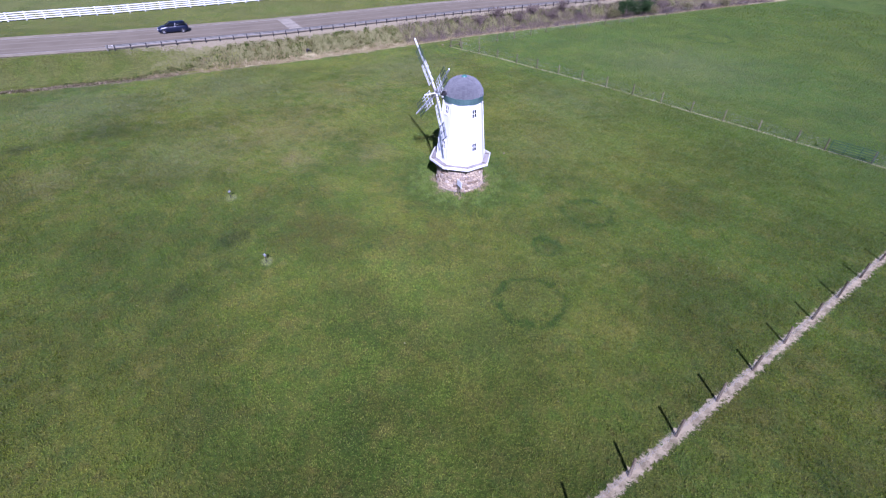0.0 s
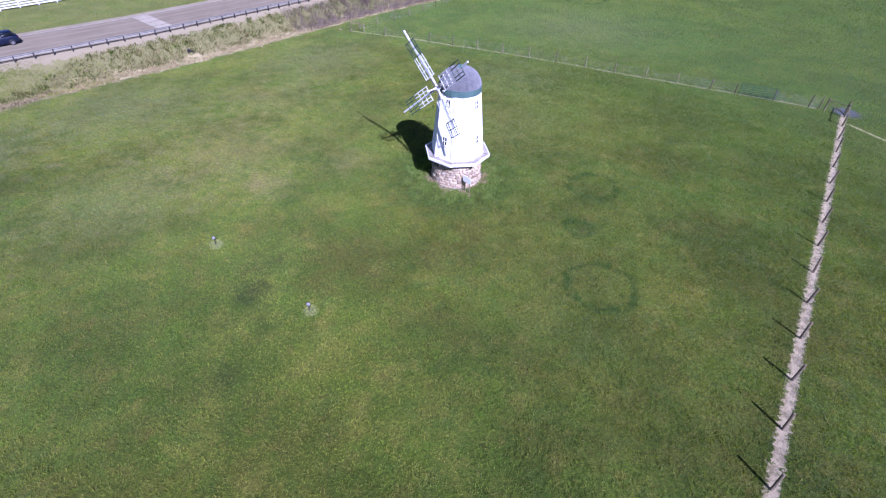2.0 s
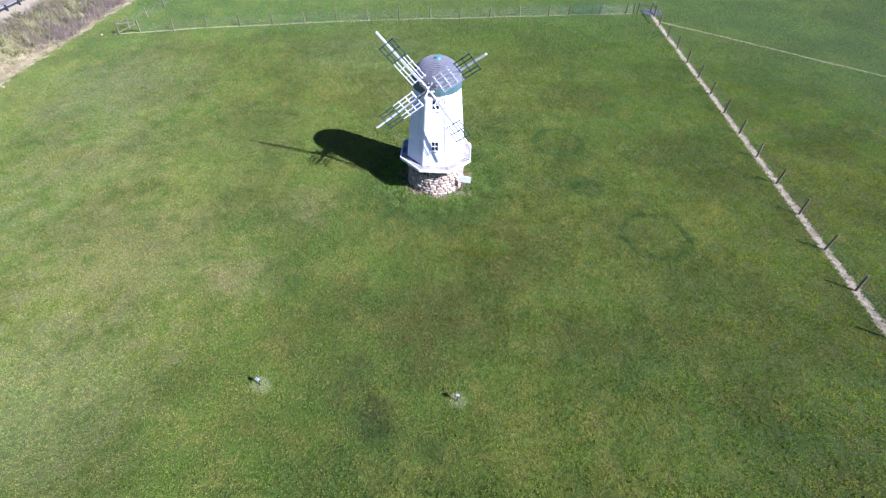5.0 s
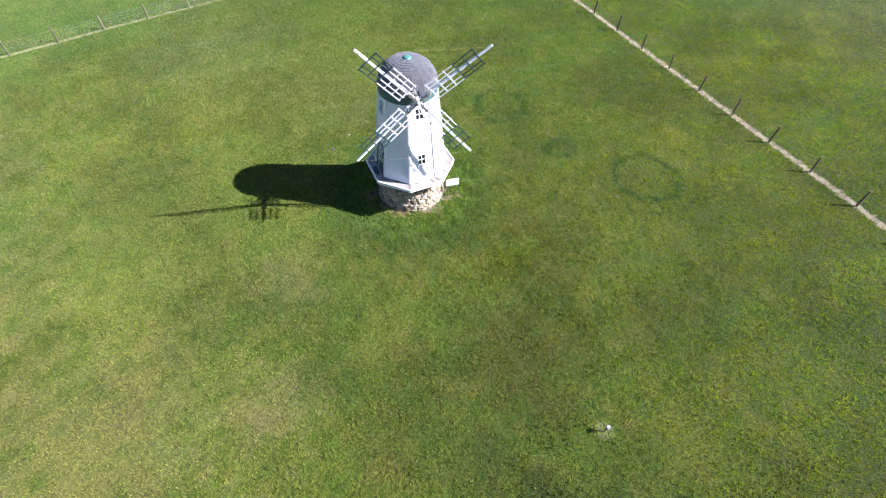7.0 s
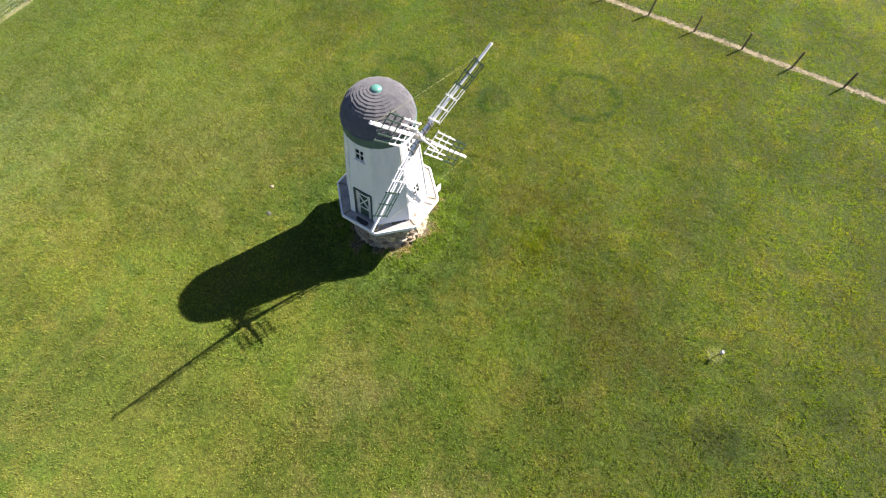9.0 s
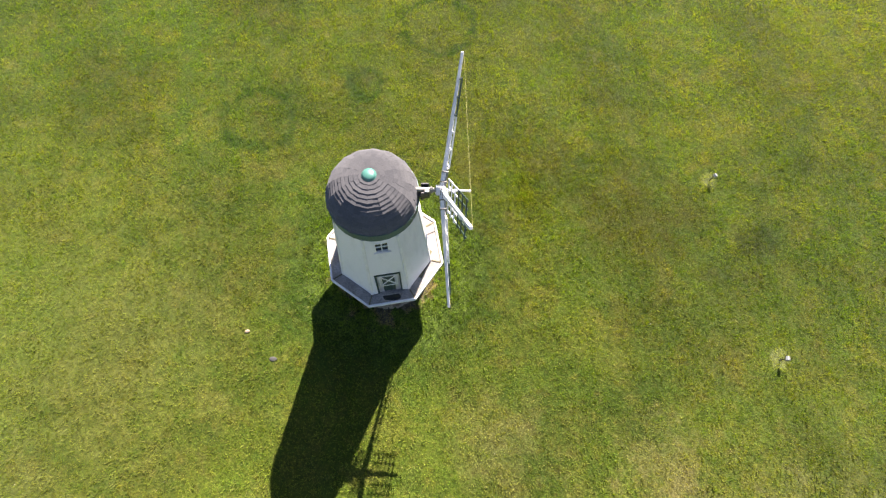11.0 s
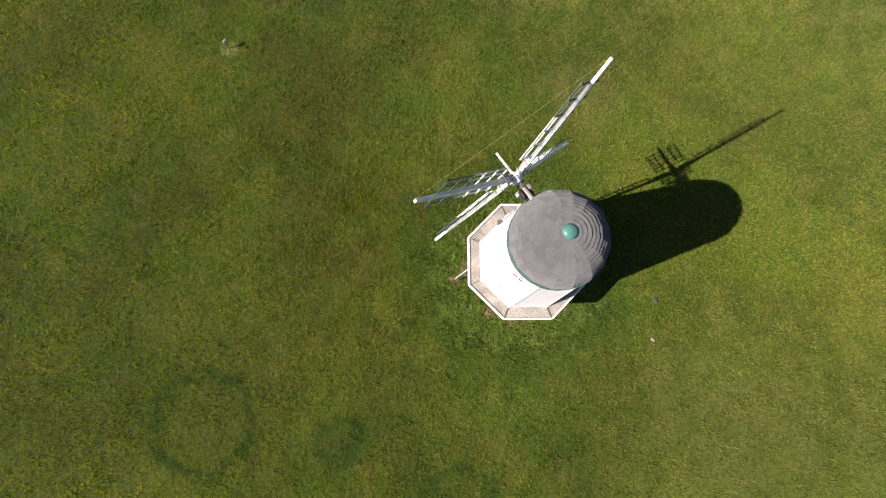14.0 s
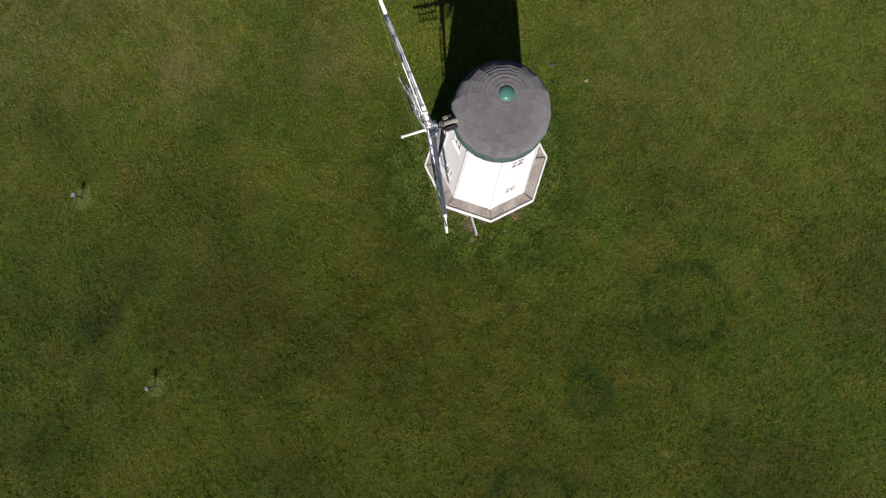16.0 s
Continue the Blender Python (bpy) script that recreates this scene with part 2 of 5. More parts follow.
def make_grass():
    k = Nodes("grass_sod", 0.8, spec=0.1)
    c, flat, wob, fine = field_colour(k)
    k.bsdf.inputs["Sheen Weight"].default_value = 0.03
    k.bsdf.inputs["Sheen Tint"].default_value = (0.80, 0.92, 0.74, 1.0)
    k.bsdf.inputs["Sheen Roughness"].default_value = 0.45
    k.bsdf.inputs["Diffuse Roughness"].default_value = 0.85
    # sod darker than the blades: thatch, plus shade between blades put into the colour
    c = k.mix(1.0, c, (0.62, 0.64, 0.64), "MULTIPLY")
    w1 = k.ramp(k.noise(4.0, 6, 0.75), 0.2, 0.8, -0.30, 0.30)
    dirt = k.mix(k.ramp(k.noise(1.9, 5, 0.7), 0.38, 0.58), k.mix(fine, (0.150, 0.121, 0.066), (0.25, 0.206, 0.120)), k.mix(fine, (0.30, 0.248, 0.146), (0.41, 0.344, 0.210)))
    c = k.mix(stripe(k, flat, FENCE_A, FENCE_DIR, 60.0, 0.17, w1), c, dirt)
    nd = (Vector(NORTH_B) - Vector(NORTH_A)).normalized()
    c = k.mix(k.math("MULTIPLY", stripe(k, flat, NORTH_A, nd, 60.2, 0.10, k.math("MULTIPLY", w1, 0.4)), 0.95), c, (0.19, 0.185, 0.085))
    c = k.mix(k.math("MULTIPLY", stripe(k, flat, (42.6, 34.6), Vector((0.03, -1.0)).normalized(), 40.0, 0.08, w1), 0.85), c, (0.25, 0.235, 0.11))
    # wet gravel at the fence corner
    d = k.math("ADD", k.vmath("DISTANCE", flat, (45.0, 37.3, 0)), k.math("MULTIPLY", w1, 3.0))
    c = k.mix(k.ramp(d, 0.9, 1.5, 0.9, 0.0), c, (0.075, 0.075, 0.09))
    # the bank of the ditch: dry litter, bare soil, gravel under the guard rail
    w = k.node("ShaderNodeAttribute")
    w.attribute_name = "road_w"
    w = k.math("ADD", w.outputs["Fac"], k.ramp(wob, 0.25, 0.75, -0.6, 0.6))
    u = k.math("ADD", k.vmath("DOT_PRODUCT", flat, (0.879, 0.477, 0)), k.ramp(wob, 0.25, 0.75, -3.0, 3.0))
    litter = k.mix(fine, (0.20, 0.165, 0.080), (0.36, 0.305, 0.165))
    bank = k.mix(fine, (0.095, 0.105, 0.03), (0.19, 0.165, 0.08))
    patchy = k.ramp(k.noise(0.8, 4, 0.65), 0.36, 0.56, 0.25, 1.0)
    edge = k.math("MULTIPLY", k.ramp(w, -8.3, -7.7), k.ramp(w, -4.9, -4.2, 1.0, 0.0))
    inner = k.math("MULTIPLY", k.ramp(w, -5.4, -4.6), k.ramp(w, -1.9, -1.2, 1.0, 0.0))
    c = k.mix(k.math("MULTIPLY", inner, k.ramp(u, -6.0, 3.0)), c, bank)
    c = k.mix(k.math("MULTIPLY", k.math("MULTIPLY", edge, patchy), k.ramp(u, -6.0, 6.0, 0.0, 0.95)), c, litter)
    # the shallow brown gutter between the mown verge and the field
    gut = k.math("MULTIPLY", k.ramp(w, -9.4, -8.9), k.ramp(w, -8.0, -7.2, 1.0, 0.0))
    c = k.mix(k.math("MULTIPLY", k.math("MULTIPLY", gut, patchy), k.ramp(u, -4.0, 3.0, 0.8, 0.0)), c, k.mix(fine, (0.085, 0.075, 0.035), (0.20, 0.165, 0.10)))
    grav = k.math("MULTIPLY", k.ramp(w, -1.9, -1.3), k.ramp(w, 0.6, 0.9, 1.0, 0.0))
    c = k.mix(k.math("MULTIPLY", grav, k.ramp(u, -8.0, 0.0, 0.0, 0.9)), c, k.mix(fine, (0.150, 0.124, 0.074), (0.27, 0.228, 0.146)))
    k.bump(k.math("ADD", k.math("MULTIPLY", k.noise(2.4, 4, 0.6), 2.4), k.math("ADD", fine, k.noise(60.0, 2))), 0.05, 0.9)
    return k.done(c)


def make_blades():
    k = Nodes("grass_blades", 0.5, spec=0.14)
    c, *_ = field_colour(k)
    k.bsdf.inputs["Sheen Weight"].default_value = 0.025
    k.bsdf.inputs["Sheen Tint"].default_value = (0.80, 0.92, 0.74, 1.0)
    k.bsdf.inputs["Sheen Roughness"].default_value = 0.45
    k.bsdf.inputs["Diffuse Roughness"].default_value = 1.0
    r = k.island()
    live = k.gain(c, k.ramp(r, 0, 1, 0.90, 1.16))
    c = k.gain(c, k.ramp(r, 0, 1, 0.84, 1.34))
    # a share of dead straw among the live leaves, and waxy paler faces
    dead = k.ramp(k.noise(0.5, 3, 0.6), 0.35, 0.65, 0.05, 0.28)
    pick = k.math("LESS_THAN", k.math("FRACT", k.math("MULTIPLY", r, 37.7)), dead)
    c = k.mix(k.math("MULTIPLY", pick, 0.48), c, (0.235, 0.200, 0.070))
    face = k.gain(k.mix(0.13, c, (0.172, 0.165, 0.068)), 1.28)
    # leaves let light through
    thin = k.node("ShaderNodeBsdfTranslucent", Color=k.mix(1.0, live, (1.93, 2.05, 0.43), "MULTIPLY"))
    both = k.node("ShaderNodeMixShader", Fac=0.5)
    k.t.links.new(k.bsdf.outputs[0], both.inputs[1])
    k.t.links.new(thin.outputs[0], both.inputs[2])
    k.t.links.new(both.outputs[0], k.t.nodes["Material Output"].inputs["Surface"])
    return k.done(face)


GRASS = make_grass()
BLADES = make_blades()


def clapboard_paint():
    k = Nodes("white_clapboard_paint", 0.55, spec=0.4)
    p = k.local()
    streak = k.noise(2.2, 4, 0.6, p, (1, 1, 0.25))
    fine = k.noise(26.0, 3, 0.6, p)
    c = k.mix(k.ramp(streak, 0.45, 0.8), (0.70, 0.70, 0.70), (0.60, 0.60, 0.595))
    c = k.gain(c, k.ramp(fine, 0.2, 0.8, 0.95, 1.04))
    k.bump(fine, 0.003)
    return k.done(c)


WHITE = clapboard_paint()
TRIM = aged("white_trim_paint", (0.72, 0.72, 0.71), (0.64, 0.64, 0.63), 3.0, 0.5, var=0.06, bump=0.002)
GREEN = aged("dark_green_paint", (0.024, 0.050, 0.040), (0.036, 0.064, 0.053), 4.0, 0.5, var=0.15, bump=0.002)
CURB = aged("grey_green_paint", (0.048, 0.092, 0.084), (0.068, 0.120, 0.108), 3.0, 0.55, var=0.12, bump=0.003)
COPPER = aged("green_copper", (0.045, 0.150, 0.120), (0.060, 0.180, 0.148), 5.0, 0.35, metal=0.0, var=0.1, bump=0.002, spec=0.6)
DECK = aged("weathered_deck", (0.205, 0.184, 0.160), (0.310, 0.285, 0.250), 1.6, 0.85, fine=18, var=0.35)
WOOD = aged("old_post_wood", (0.100, 0.090, 0.045), (0.152, 0.138, 0.074), 5.0, 0.9, fine=40, var=0.3, stretch=(1, 1, 0.15), each=True)
GREYWOOD = aged("dark_weathered_post", (0.082, 0.062, 0.036), (0.140, 0.112, 0.070), 5.0, 0.9, fine=40, var=0.3, stretch=(1, 1, 0.15), each=True)
DARKWOOD = aged("dark_boards", (0.05, 0.042, 0.035), (0.09, 0.075, 0.06), 4.0, 0.85, fine=30, var=0.3)
IRON = aged("dark_iron", (0.05, 0.05, 0.055), (0.10, 0.09, 0.085), 6.0, 0.5, metal=0.7, var=0.2)
STEEL = aged("galvanised_steel", (0.185, 0.178, 0.150), (0.240, 0.230, 0.196), 2.0, 0.45, metal=0.25, var=0.12, bump=0.002)
GATEGREEN = aged("green_gate_paint", (0.012, 0.050, 0.034), (0.02, 0.068, 0.048), 4.0, 0.5, var=0.15, bump=0.002)
ASPHALT = aged("worn_asphalt", (0.150, 0.124, 0.076), (0.176, 0.147, 0.092), 0.35, 0.92, fine=14, var=0.06, bump=0.006)
TRACK = aged("worn_wheel_track", (0.178, 0.150, 0.096), (0.205, 0.174, 0.113), 0.5, 0.92, fine=14, var=0.06, bump=0.004)
PATCH = aged("pale_road_patch", (0.250, 0.222, 0.154), (0.300, 0.270, 0.192), 0.8, 0.92, fine=16, var=0.12, bump=0.004)
SHOULDER = aged("dusty_shoulder", (0.19, 0.160, 0.098), (0.25, 0.213, 0.134), 0.6, 0.95, fine=12, var=0.18, bump=0.005)
LINE = aged("road_line_paint", (0.340, 0.325, 0.270), (0.270, 0.258, 0.215), 3.0, 0.8, var=0.2, bump=0.002)
CARPAINT = aged("dark_blue_car_paint", (0.004, 0.007, 0.020), (0.005, 0.009, 0.024), 2.0, 0.32, var=0.05, bump=0.0, spec=0.4)
TYRE = aged("tyre_rubber", (0.015, 0.015, 0.016), (0.025, 0.025, 0.026), 8.0, 0.85, var=0.2)
ALLOY = aged("alloy", (0.5, 0.5, 0.52), (0.6, 0.6, 0.62), 8.0, 0.3, metal=0.9, var=0.08, bump=0.001)
ROPE = aged("yellow_rope", (0.272, 0.264, 0.096), (0.336, 0.320, 0.128), 30.0, 0.9, var=0.15, bump=0.001)
WIRE = aged("fence_wire", (0.30, 0.30, 0.31), (0.38, 0.37, 0.36), 8.0, 0.6, metal=0.5, var=0.15, bump=0.001)
STAKE = aged("pale_lamp_body", (0.18, 0.18, 0.177), (0.23, 0.23, 0.225), 10.0, 0.5, var=0.1, bump=0.001)


def pane_glass():
    k = Nodes("window_pane_glass", 0.08, spec=0.6)
    return k.done(k.mix(k.noise(3.0, 2, 0.5, k.local()), (0.010, 0.014, 0.014), (0.022, 0.028, 0.028)))


GLASS = pane_glass()


def lamp_lens():
    k = Nodes("frosted_lamp_lens", 0.25, spec=0.6)
    return k.done(k.mix(k.noise(30.0, 2, 0.5, k.local()), (0.36, 0.37, 0.38), (0.44, 0.44, 0.45)))


LENS = lamp_lens()


def fieldstone():
    k = Nodes("fieldstone", 0.9, spec=0.25)
    r = k.each()
    p = k.local()
    n = k.noise(3.0, 5, 0.65, p)
    f = k.noise(22.0, 3, 0.6, p)
    c = k.mix(k.ramp(r, 0.0, 0.35), (0.180, 0.130, 0.085), (0.400, 0.320, 0.210))
    c = k.mix(k.ramp(r, 0.45, 0.6), c, (0.300, 0.243, 0.175))
    c = k.mix(k.ramp(r, 0.72, 0.85), c, (0.450, 0.360, 0.236))
    c = k.mix(k.ramp(r, 0.93, 0.97), c, (0.444, 0.384, 0.300))
    c = k.gain(c, k.ramp(n, 0.25, 0.75, 0.72, 1.28))
    c = k.gain(c, k.ramp(f, 0.25, 0.75, 0.86, 1.14))
    k.bump(f, 0.02)
    return k.done(c)


STONE = fieldstone()
MORTAR = aged("lime_mortar", (0.240, 0.208, 0.176), (0.320, 0.280, 0.240), 2.0, 0.95, fine=20, var=0.2, bump=0.01)


def shingle_mat(name, joined):
    k = Nodes(name, 0.95, spec=0.06)
    r = k.island() if joined else k.each()
    p = k.where()
    n = k.noise(1.1, 4, 0.6, p)
    f = k.noise(30.0, 3, 0.65, p)
    c = k.mix(k.ramp(r, 0.0, 1.0), (0.110, 0.111, 0.115), (0.134, 0.134, 0.136))
    c = k.mix(k.ramp(n, 0.42, 0.7, 0, 0.3), c, (0.146, 0.144, 0.142))
    c = k.gain(c, k.ramp(f, 0.25, 0.75, 0.85, 1.15))
    k.bsdf.inputs["Diffuse Roughness"].default_value = 1.0
    k.bump(f, 0.002)
    return k.done(c)


SHINGLE = shingle_mat("grey_shingle", False)
SHINGLE_REST = shingle_mat("grey_shingle_joined", True)


def plant(name, tones, patch=0.25, rough=0.8, local=False):
    """Leaves or stems whose tone drifts from clump to clump and from blade to blade."""
    k = Nodes(name, rough, spec=0.06)
    n = k.noise(patch, 3, 0.6)
    m = k.math("ADD", k.math("MULTIPLY", n, 0.9), k.math("MULTIPLY", k.island(), 0.5))
    c = tones[0]
    for i, t in enumerate(tones[1:]):
        lo = 0.42 + 0.5 * i / max(1, len(tones) - 1)
        c = k.mix(k.ramp(m, lo, lo + 0.2), c, t)
    c = k.gain(c, k.ramp(k.island(), 0, 1, 0.75, 1.25))
    return k.done(c)


REED = plant("dry_reeds_and_weeds", [(0.066, 0.078, 0.018), (0.125, 0.105, 0.044), (0.235, 0.195, 0.098), (0.160, 0.128, 0.066)], 0.6)
HAY = plant("dead_grass", [(0.23, 0.185, 0.086), (0.35, 0.292, 0.142), (0.145, 0.112, 0.054)], 0.7)
WEED = plant("green_weeds", [(0.030, 0.056, 0.008), (0.062, 0.092, 0.014), (0.118, 0.124, 0.030), (0.130, 0.105, 0.045)], 0.9)
GUTTER = plant("gutter_weeds", [(0.060, 0.066, 0.020), (0.105, 0.085, 0.042), (0.235, 0.190, 0.115)], 0.9)
EVERGREEN = plant("dark_evergreen_leaf", [(0.014, 0.032, 0.011), (0.024, 0.046, 0.014), (0.036, 0.060, 0.020)], 1.2)
SHRUBLEAF = plant("olive_shrub_leaf", [(0.075, 0.086, 0.026), (0.105, 0.105, 0.038), (0.128, 0.105, 0.056)], 1.0)
TWIG = plant("bare_twigs", [(0.094, 0.072, 0.061), (0.129, 0.098, 0.078), (0.156, 0.125, 0.094)], 0.8)


# ---- helpers for meshes ----
def link(name, me, material, parent=None, label=""):
    ob = new(name, me)
    if material and not me.materials:
        me.materials.append(material)
    if parent:
        ob.parent = parent
    if label:
        ob["label"] = label
    return ob


def part(name, bm, material, parent, label="", smooth=False):
    me = bpy.data.meshes.new(name)
    bm.normal_update()
    bm.to_mesh(me)
    bm.free()
    if smooth:
        for f in me.polygons:
            f.use_smooth = True
    return link(name, me, material, parent, label)


def thing(name, at, label, category, group="", kind="", rz=0.0):
    ob = new(name)
    ob.matrix_world = pose(at[0], at[1], at[2], 0, 0, rz)
    ob.empty_display_size = 0.3
    return tagged(ob, label, category, group, kind)


def box(bm, c, size, m=None, bevel=0.0):
    made = bmesh.ops.create_cube(bm, size=1.0)["verts"]
    for v in made:
        v.co = Vector((v.co.x * size[0], v.co.y * size[1], v.co.z * size[2]))
    if bevel:
        es = list({e for v in made for e in v.link_edges})
        made = list({v for f in bmesh.ops.bevel(bm, geom=es, offset=bevel, segments=1, affect="EDGES")["faces"] for v in f.verts} | {v for v in made if v.is_valid})
    for v in made:
        co = v.co + Vector(c)
        v.co = m @ co if m else co
    return made


def rod(bm, a, b, r0, r1=None, n=8):
    """A tapered round bar from a to b."""
    a, b = Vector(a), Vector(b)
    d = b - a
    m = Matrix.Translation((a + b) / 2) @ d.to_track_quat("Z", "Y").to_matrix().to_4x4()
    bmesh.ops.create_cone(bm, cap_ends=True, segments=n, radius1=r0, radius2=r0 if r1 is None else r1, depth=d.length, matrix=m)


def bar(bm, a, b, w, h, up=(0, 0, 1), bevel=0.0, w2=None, h2=None):
    """A square bar from a to b, w wide and h deep, that may taper."""
    a, b, up = Vector(a), Vector(b), Vector(up)
    y = (b - a).normalized()
    x = y.cross(up).normalized()
    z = x.cross(y)
    vs = []
    for p, ww, hh in ((a, w, h), (b, w2 or w, h2 or h)):
        for sx, sz in ((-1, -1), (1, -1), (1, 1), (-1, 1)):
            vs.append(bm.verts.new(p + x * sx * ww / 2 + z * sz * hh / 2))
    fs = [bm.faces.new(vs[3::-1]), bm.faces.new(vs[4:])]
    for i in range(4):
        j = (i + 1) % 4
        fs.append(bm.faces.new((vs[i], vs[j], vs[4 + j], vs[4 + i])))
    if bevel:
        bmesh.ops.bevel(bm, geom=list({e for f in fs for e in f.edges}), offset=bevel, segments=1, affect="EDGES")


def lathe(bm, profile, n, a0=0.0):
    """Turns a profile of (radius, height) about z."""
    rings = []
    for r, z in profile:
        if r < 1e-5:
            rings.append([bm.verts.new((0, 0, z))])
        else:
            rings.append([bm.verts.new((r * math.cos(a0 + 2 * math.pi * i / n), r * math.sin(a0 + 2 * math.pi * i / n), z)) for i in range(n)])
    for p, q in zip(rings, rings[1:]):
        for i in range(n):
            j = (i + 1) % n
            vs = [p[i % len(p)], p[j % len(p)], q[j % len(q)], q[i % len(q)]]
            vs = list(dict.fromkeys(vs))
            if len(vs) > 2:
                bm.faces.new(vs)
    return rings


def raw(name, verts, faces, material, parent=None, label=""):
    me = bpy.data.meshes.new(name)
    me.from_pydata(verts, [], faces)
    me.update()
    return link(name, me, material, parent, label)


# ---- lie of the land ----
RU, RV = Vector((0.879, 0.477)), Vector((-0.477, 0.879))
EDGE_U = [-400.0, -60.0, -20.4, -7.7, 15.3, 46.7, 72.7, 120.0, 500.0]
EDGE_V = [85.0, 84.2, 82.8, 81.5, 81.2, 83.8, 84.1, 84.3, 84.3]
PROFILE_W = [-2000.0, -40.0, -22.0, -12.0, -8.3, -6.6, -5.2, -4.2, -2.6, -1.2, 0.0, 1.0, 12.2, 13.5, 17.0, 24.0, 40.0, 3000.0]
PROFILE_Z = [0.0, 0.0, -0.35, -0.82, -1.0, -1.25, -1.5, -1.2, 0.10, 0.60, 0.72, 0.74, 0.74, 0.66, 0.45, 0.60, 0.60, 0.60]


def edge_v(u):
    return np.interp(u, EDGE_U, EDGE_V)


def land(x, y):
    """Height of the ground."""
    x, y = np.asarray(x, float), np.asarray(y, float)
    u, v = RU[0] * x + RU[1] * y, RV[0] * x + RV[1] * y
    w = v - edge_v(u)
    soft = sum(np.interp(w + o, PROFILE_W, PROFILE_Z) for o in (-0.6, 0.0, 0.6)) / 3
    roll = 0.035 * np.sin(x * 0.43 + 0.7 * np.sin(y * 0.19)) * np.sin(y * 0.37 + 1.3) + 0.02 * np.sin(x * 1.1 + y * 0.8)
    return soft + roll * (w < -1.5)


def on(x, y, dz=0.0):
    return (x, y, float(land(x, y)) + dz)


def by_road(u, w):
    """A place by the distance along the road and from its edge."""
    p = RU * u + RV * (float(edge_v(u)) + w)
    return p.x, p.y


def build_ground():
    us = np.concatenate([[-1800, -900, -450, -250, -170], np.arange(-120, 171, 1.5), [210, 270, 400, 800, 1800]])
    vs = np.concatenate([[-1800, -900, -400, -200, -120, -80], np.arange(-60, 66, 1.5), np.arange(66, 102, 0.5), np.arange(102, 140, 2.0), [150, 180, 240, 400, 900, 1800]])
    uu, vv = np.meshgrid(us, vs, indexing="ij")
    x, y = RU[0] * uu + RV[0] * vv, RU[1] * uu + RV[1] * vv
    z = land(x, y)
    verts = np.stack([x, y, z], -1).reshape(-1, 3).tolist()
    m = len(vs)
    faces = [(i * m + j, (i + 1) * m + j, (i + 1) * m + j + 1, i * m + j + 1) for i in range(len(us) - 1) for j in range(m - 1)]
    g = raw("ground", verts, faces, GRASS)
    at = g.data.attributes.new("road_w", "FLOAT", "POINT")
    at.data.foreach_set("value", (vv - edge_v(uu)).astype(np.float32).ravel())
    for f in g.data.polygons:
        f.use_smooth = True
    tagged(g, "mown green pasture with dry patches and dark rings", "ground", kind="structure")


build_ground()


def strip(name, u0, u1, w0, w1, dz, thick, material, label, category, step=2.0, slant=0.0):
    """A slab that follows the road."""
    n = max(1, int((u1 - u0) / step))
    verts, faces = [], []
    for i in range(n + 1):
        u = u0 + (u1 - u0) * i / n
        for w, s in ((w0, 0.0), (w1, slant)):
            x, y = by_road(u + s, w)
            verts += [(x, y, 0.74 + dz), (x, y, 0.74 + dz - thick)]
    for i in range(n):
        a, b = 4 * i, 4 * i + 4
        faces += [(a, b, b + 2, a + 2), (a + 1, a, a + 2, a + 3) if i == 0 else (a, a + 1, b + 1, b), (a + 2, b + 2, b + 3, a + 3), (a, a + 1, b + 1, b)]
    return tagged(raw(name, verts, faces, material), label, category, kind="structure")


strip("road", -130, 260, 0.3, 11.3, 0.05, 0.25, ASPHALT, "worn grey asphalt country road with two lanes", "road")
strip("road_shoulder", -130, 260, 0.3, 1.5, 0.054, 0.003, SHOULDER, "pale dusty shoulder of the road", "road shoulder")
strip("road_shoulder", -130, 260, 10.0, 11.3, 0.054, 0.003, SHOULDER, "pale dusty shoulder of the road", "road shoulder")
strip("road_line", -130, 260, 1.52, 1.64, 0.058, 0.004, LINE, "faded white edge line along the road", "road marking")
strip("road_line", -130, 260, 9.86, 9.98, 0.058, 0.004, LINE, "faded white edge line along the road", "road marking")
# wheel tracks worn paler, and the strip of old concrete across the road
for w in (2.4, 4.1, 6.9, 8.7):
    strip("wheel_track", -130, 260, w, w + 0.55, 0.0525, 0.002, TRACK, "paler worn wheel track on the asphalt", "road")
for i in range(4):
    strip("road_patch", 17.0 - 0.1 * i, 19.1 - 0.1 * i, 1.75 + 2.04 * i, 3.60 + 2.04 * i, 0.057, 0.004, PATCH, "pale slab of concrete set across the road", "road patch", slant=-0.1)


# ---- the windmill ----
PHI = 12.7          # turn of the octagon's corners
Z_DECK, Z_TOP = 2.35, 7.30
R_FOOT, R_TOP = 2.0, 1.49
AZ = 205.6          # the way the sails face
mill = thing("windmill", (MILL[0], MILL[1], 0), "white clapboard smock windmill with grey domed cap on a fieldstone base", "windmill")


def tower_r(z):
    return R_FOOT + (R_TOP - R_FOOT) * (z - Z_DECK) / (Z_TOP - Z_DECK)


HALF = math.tan(radians(22.5))
APO = math.cos(radians(22.5))
# face index: face normal at PHI + 22.5 + 45 k; openings (height of the middle, width, height)
WINDOWS = {0: [(6.4, 0.46, 0.66), (3.8, 0.46, 0.66)], 2: [(6.42, 0.48, 0.66)], 4: [(6.48, 0.46, 0.68), (3.76, 0.46, 0.68)], 6: [(6.36, 0.46, 0.68), (3.76, 0.46, 0.68)]}
DOORS = {2: (3.27, 1.0, 1.80)}


COURSE_COUNT = 32


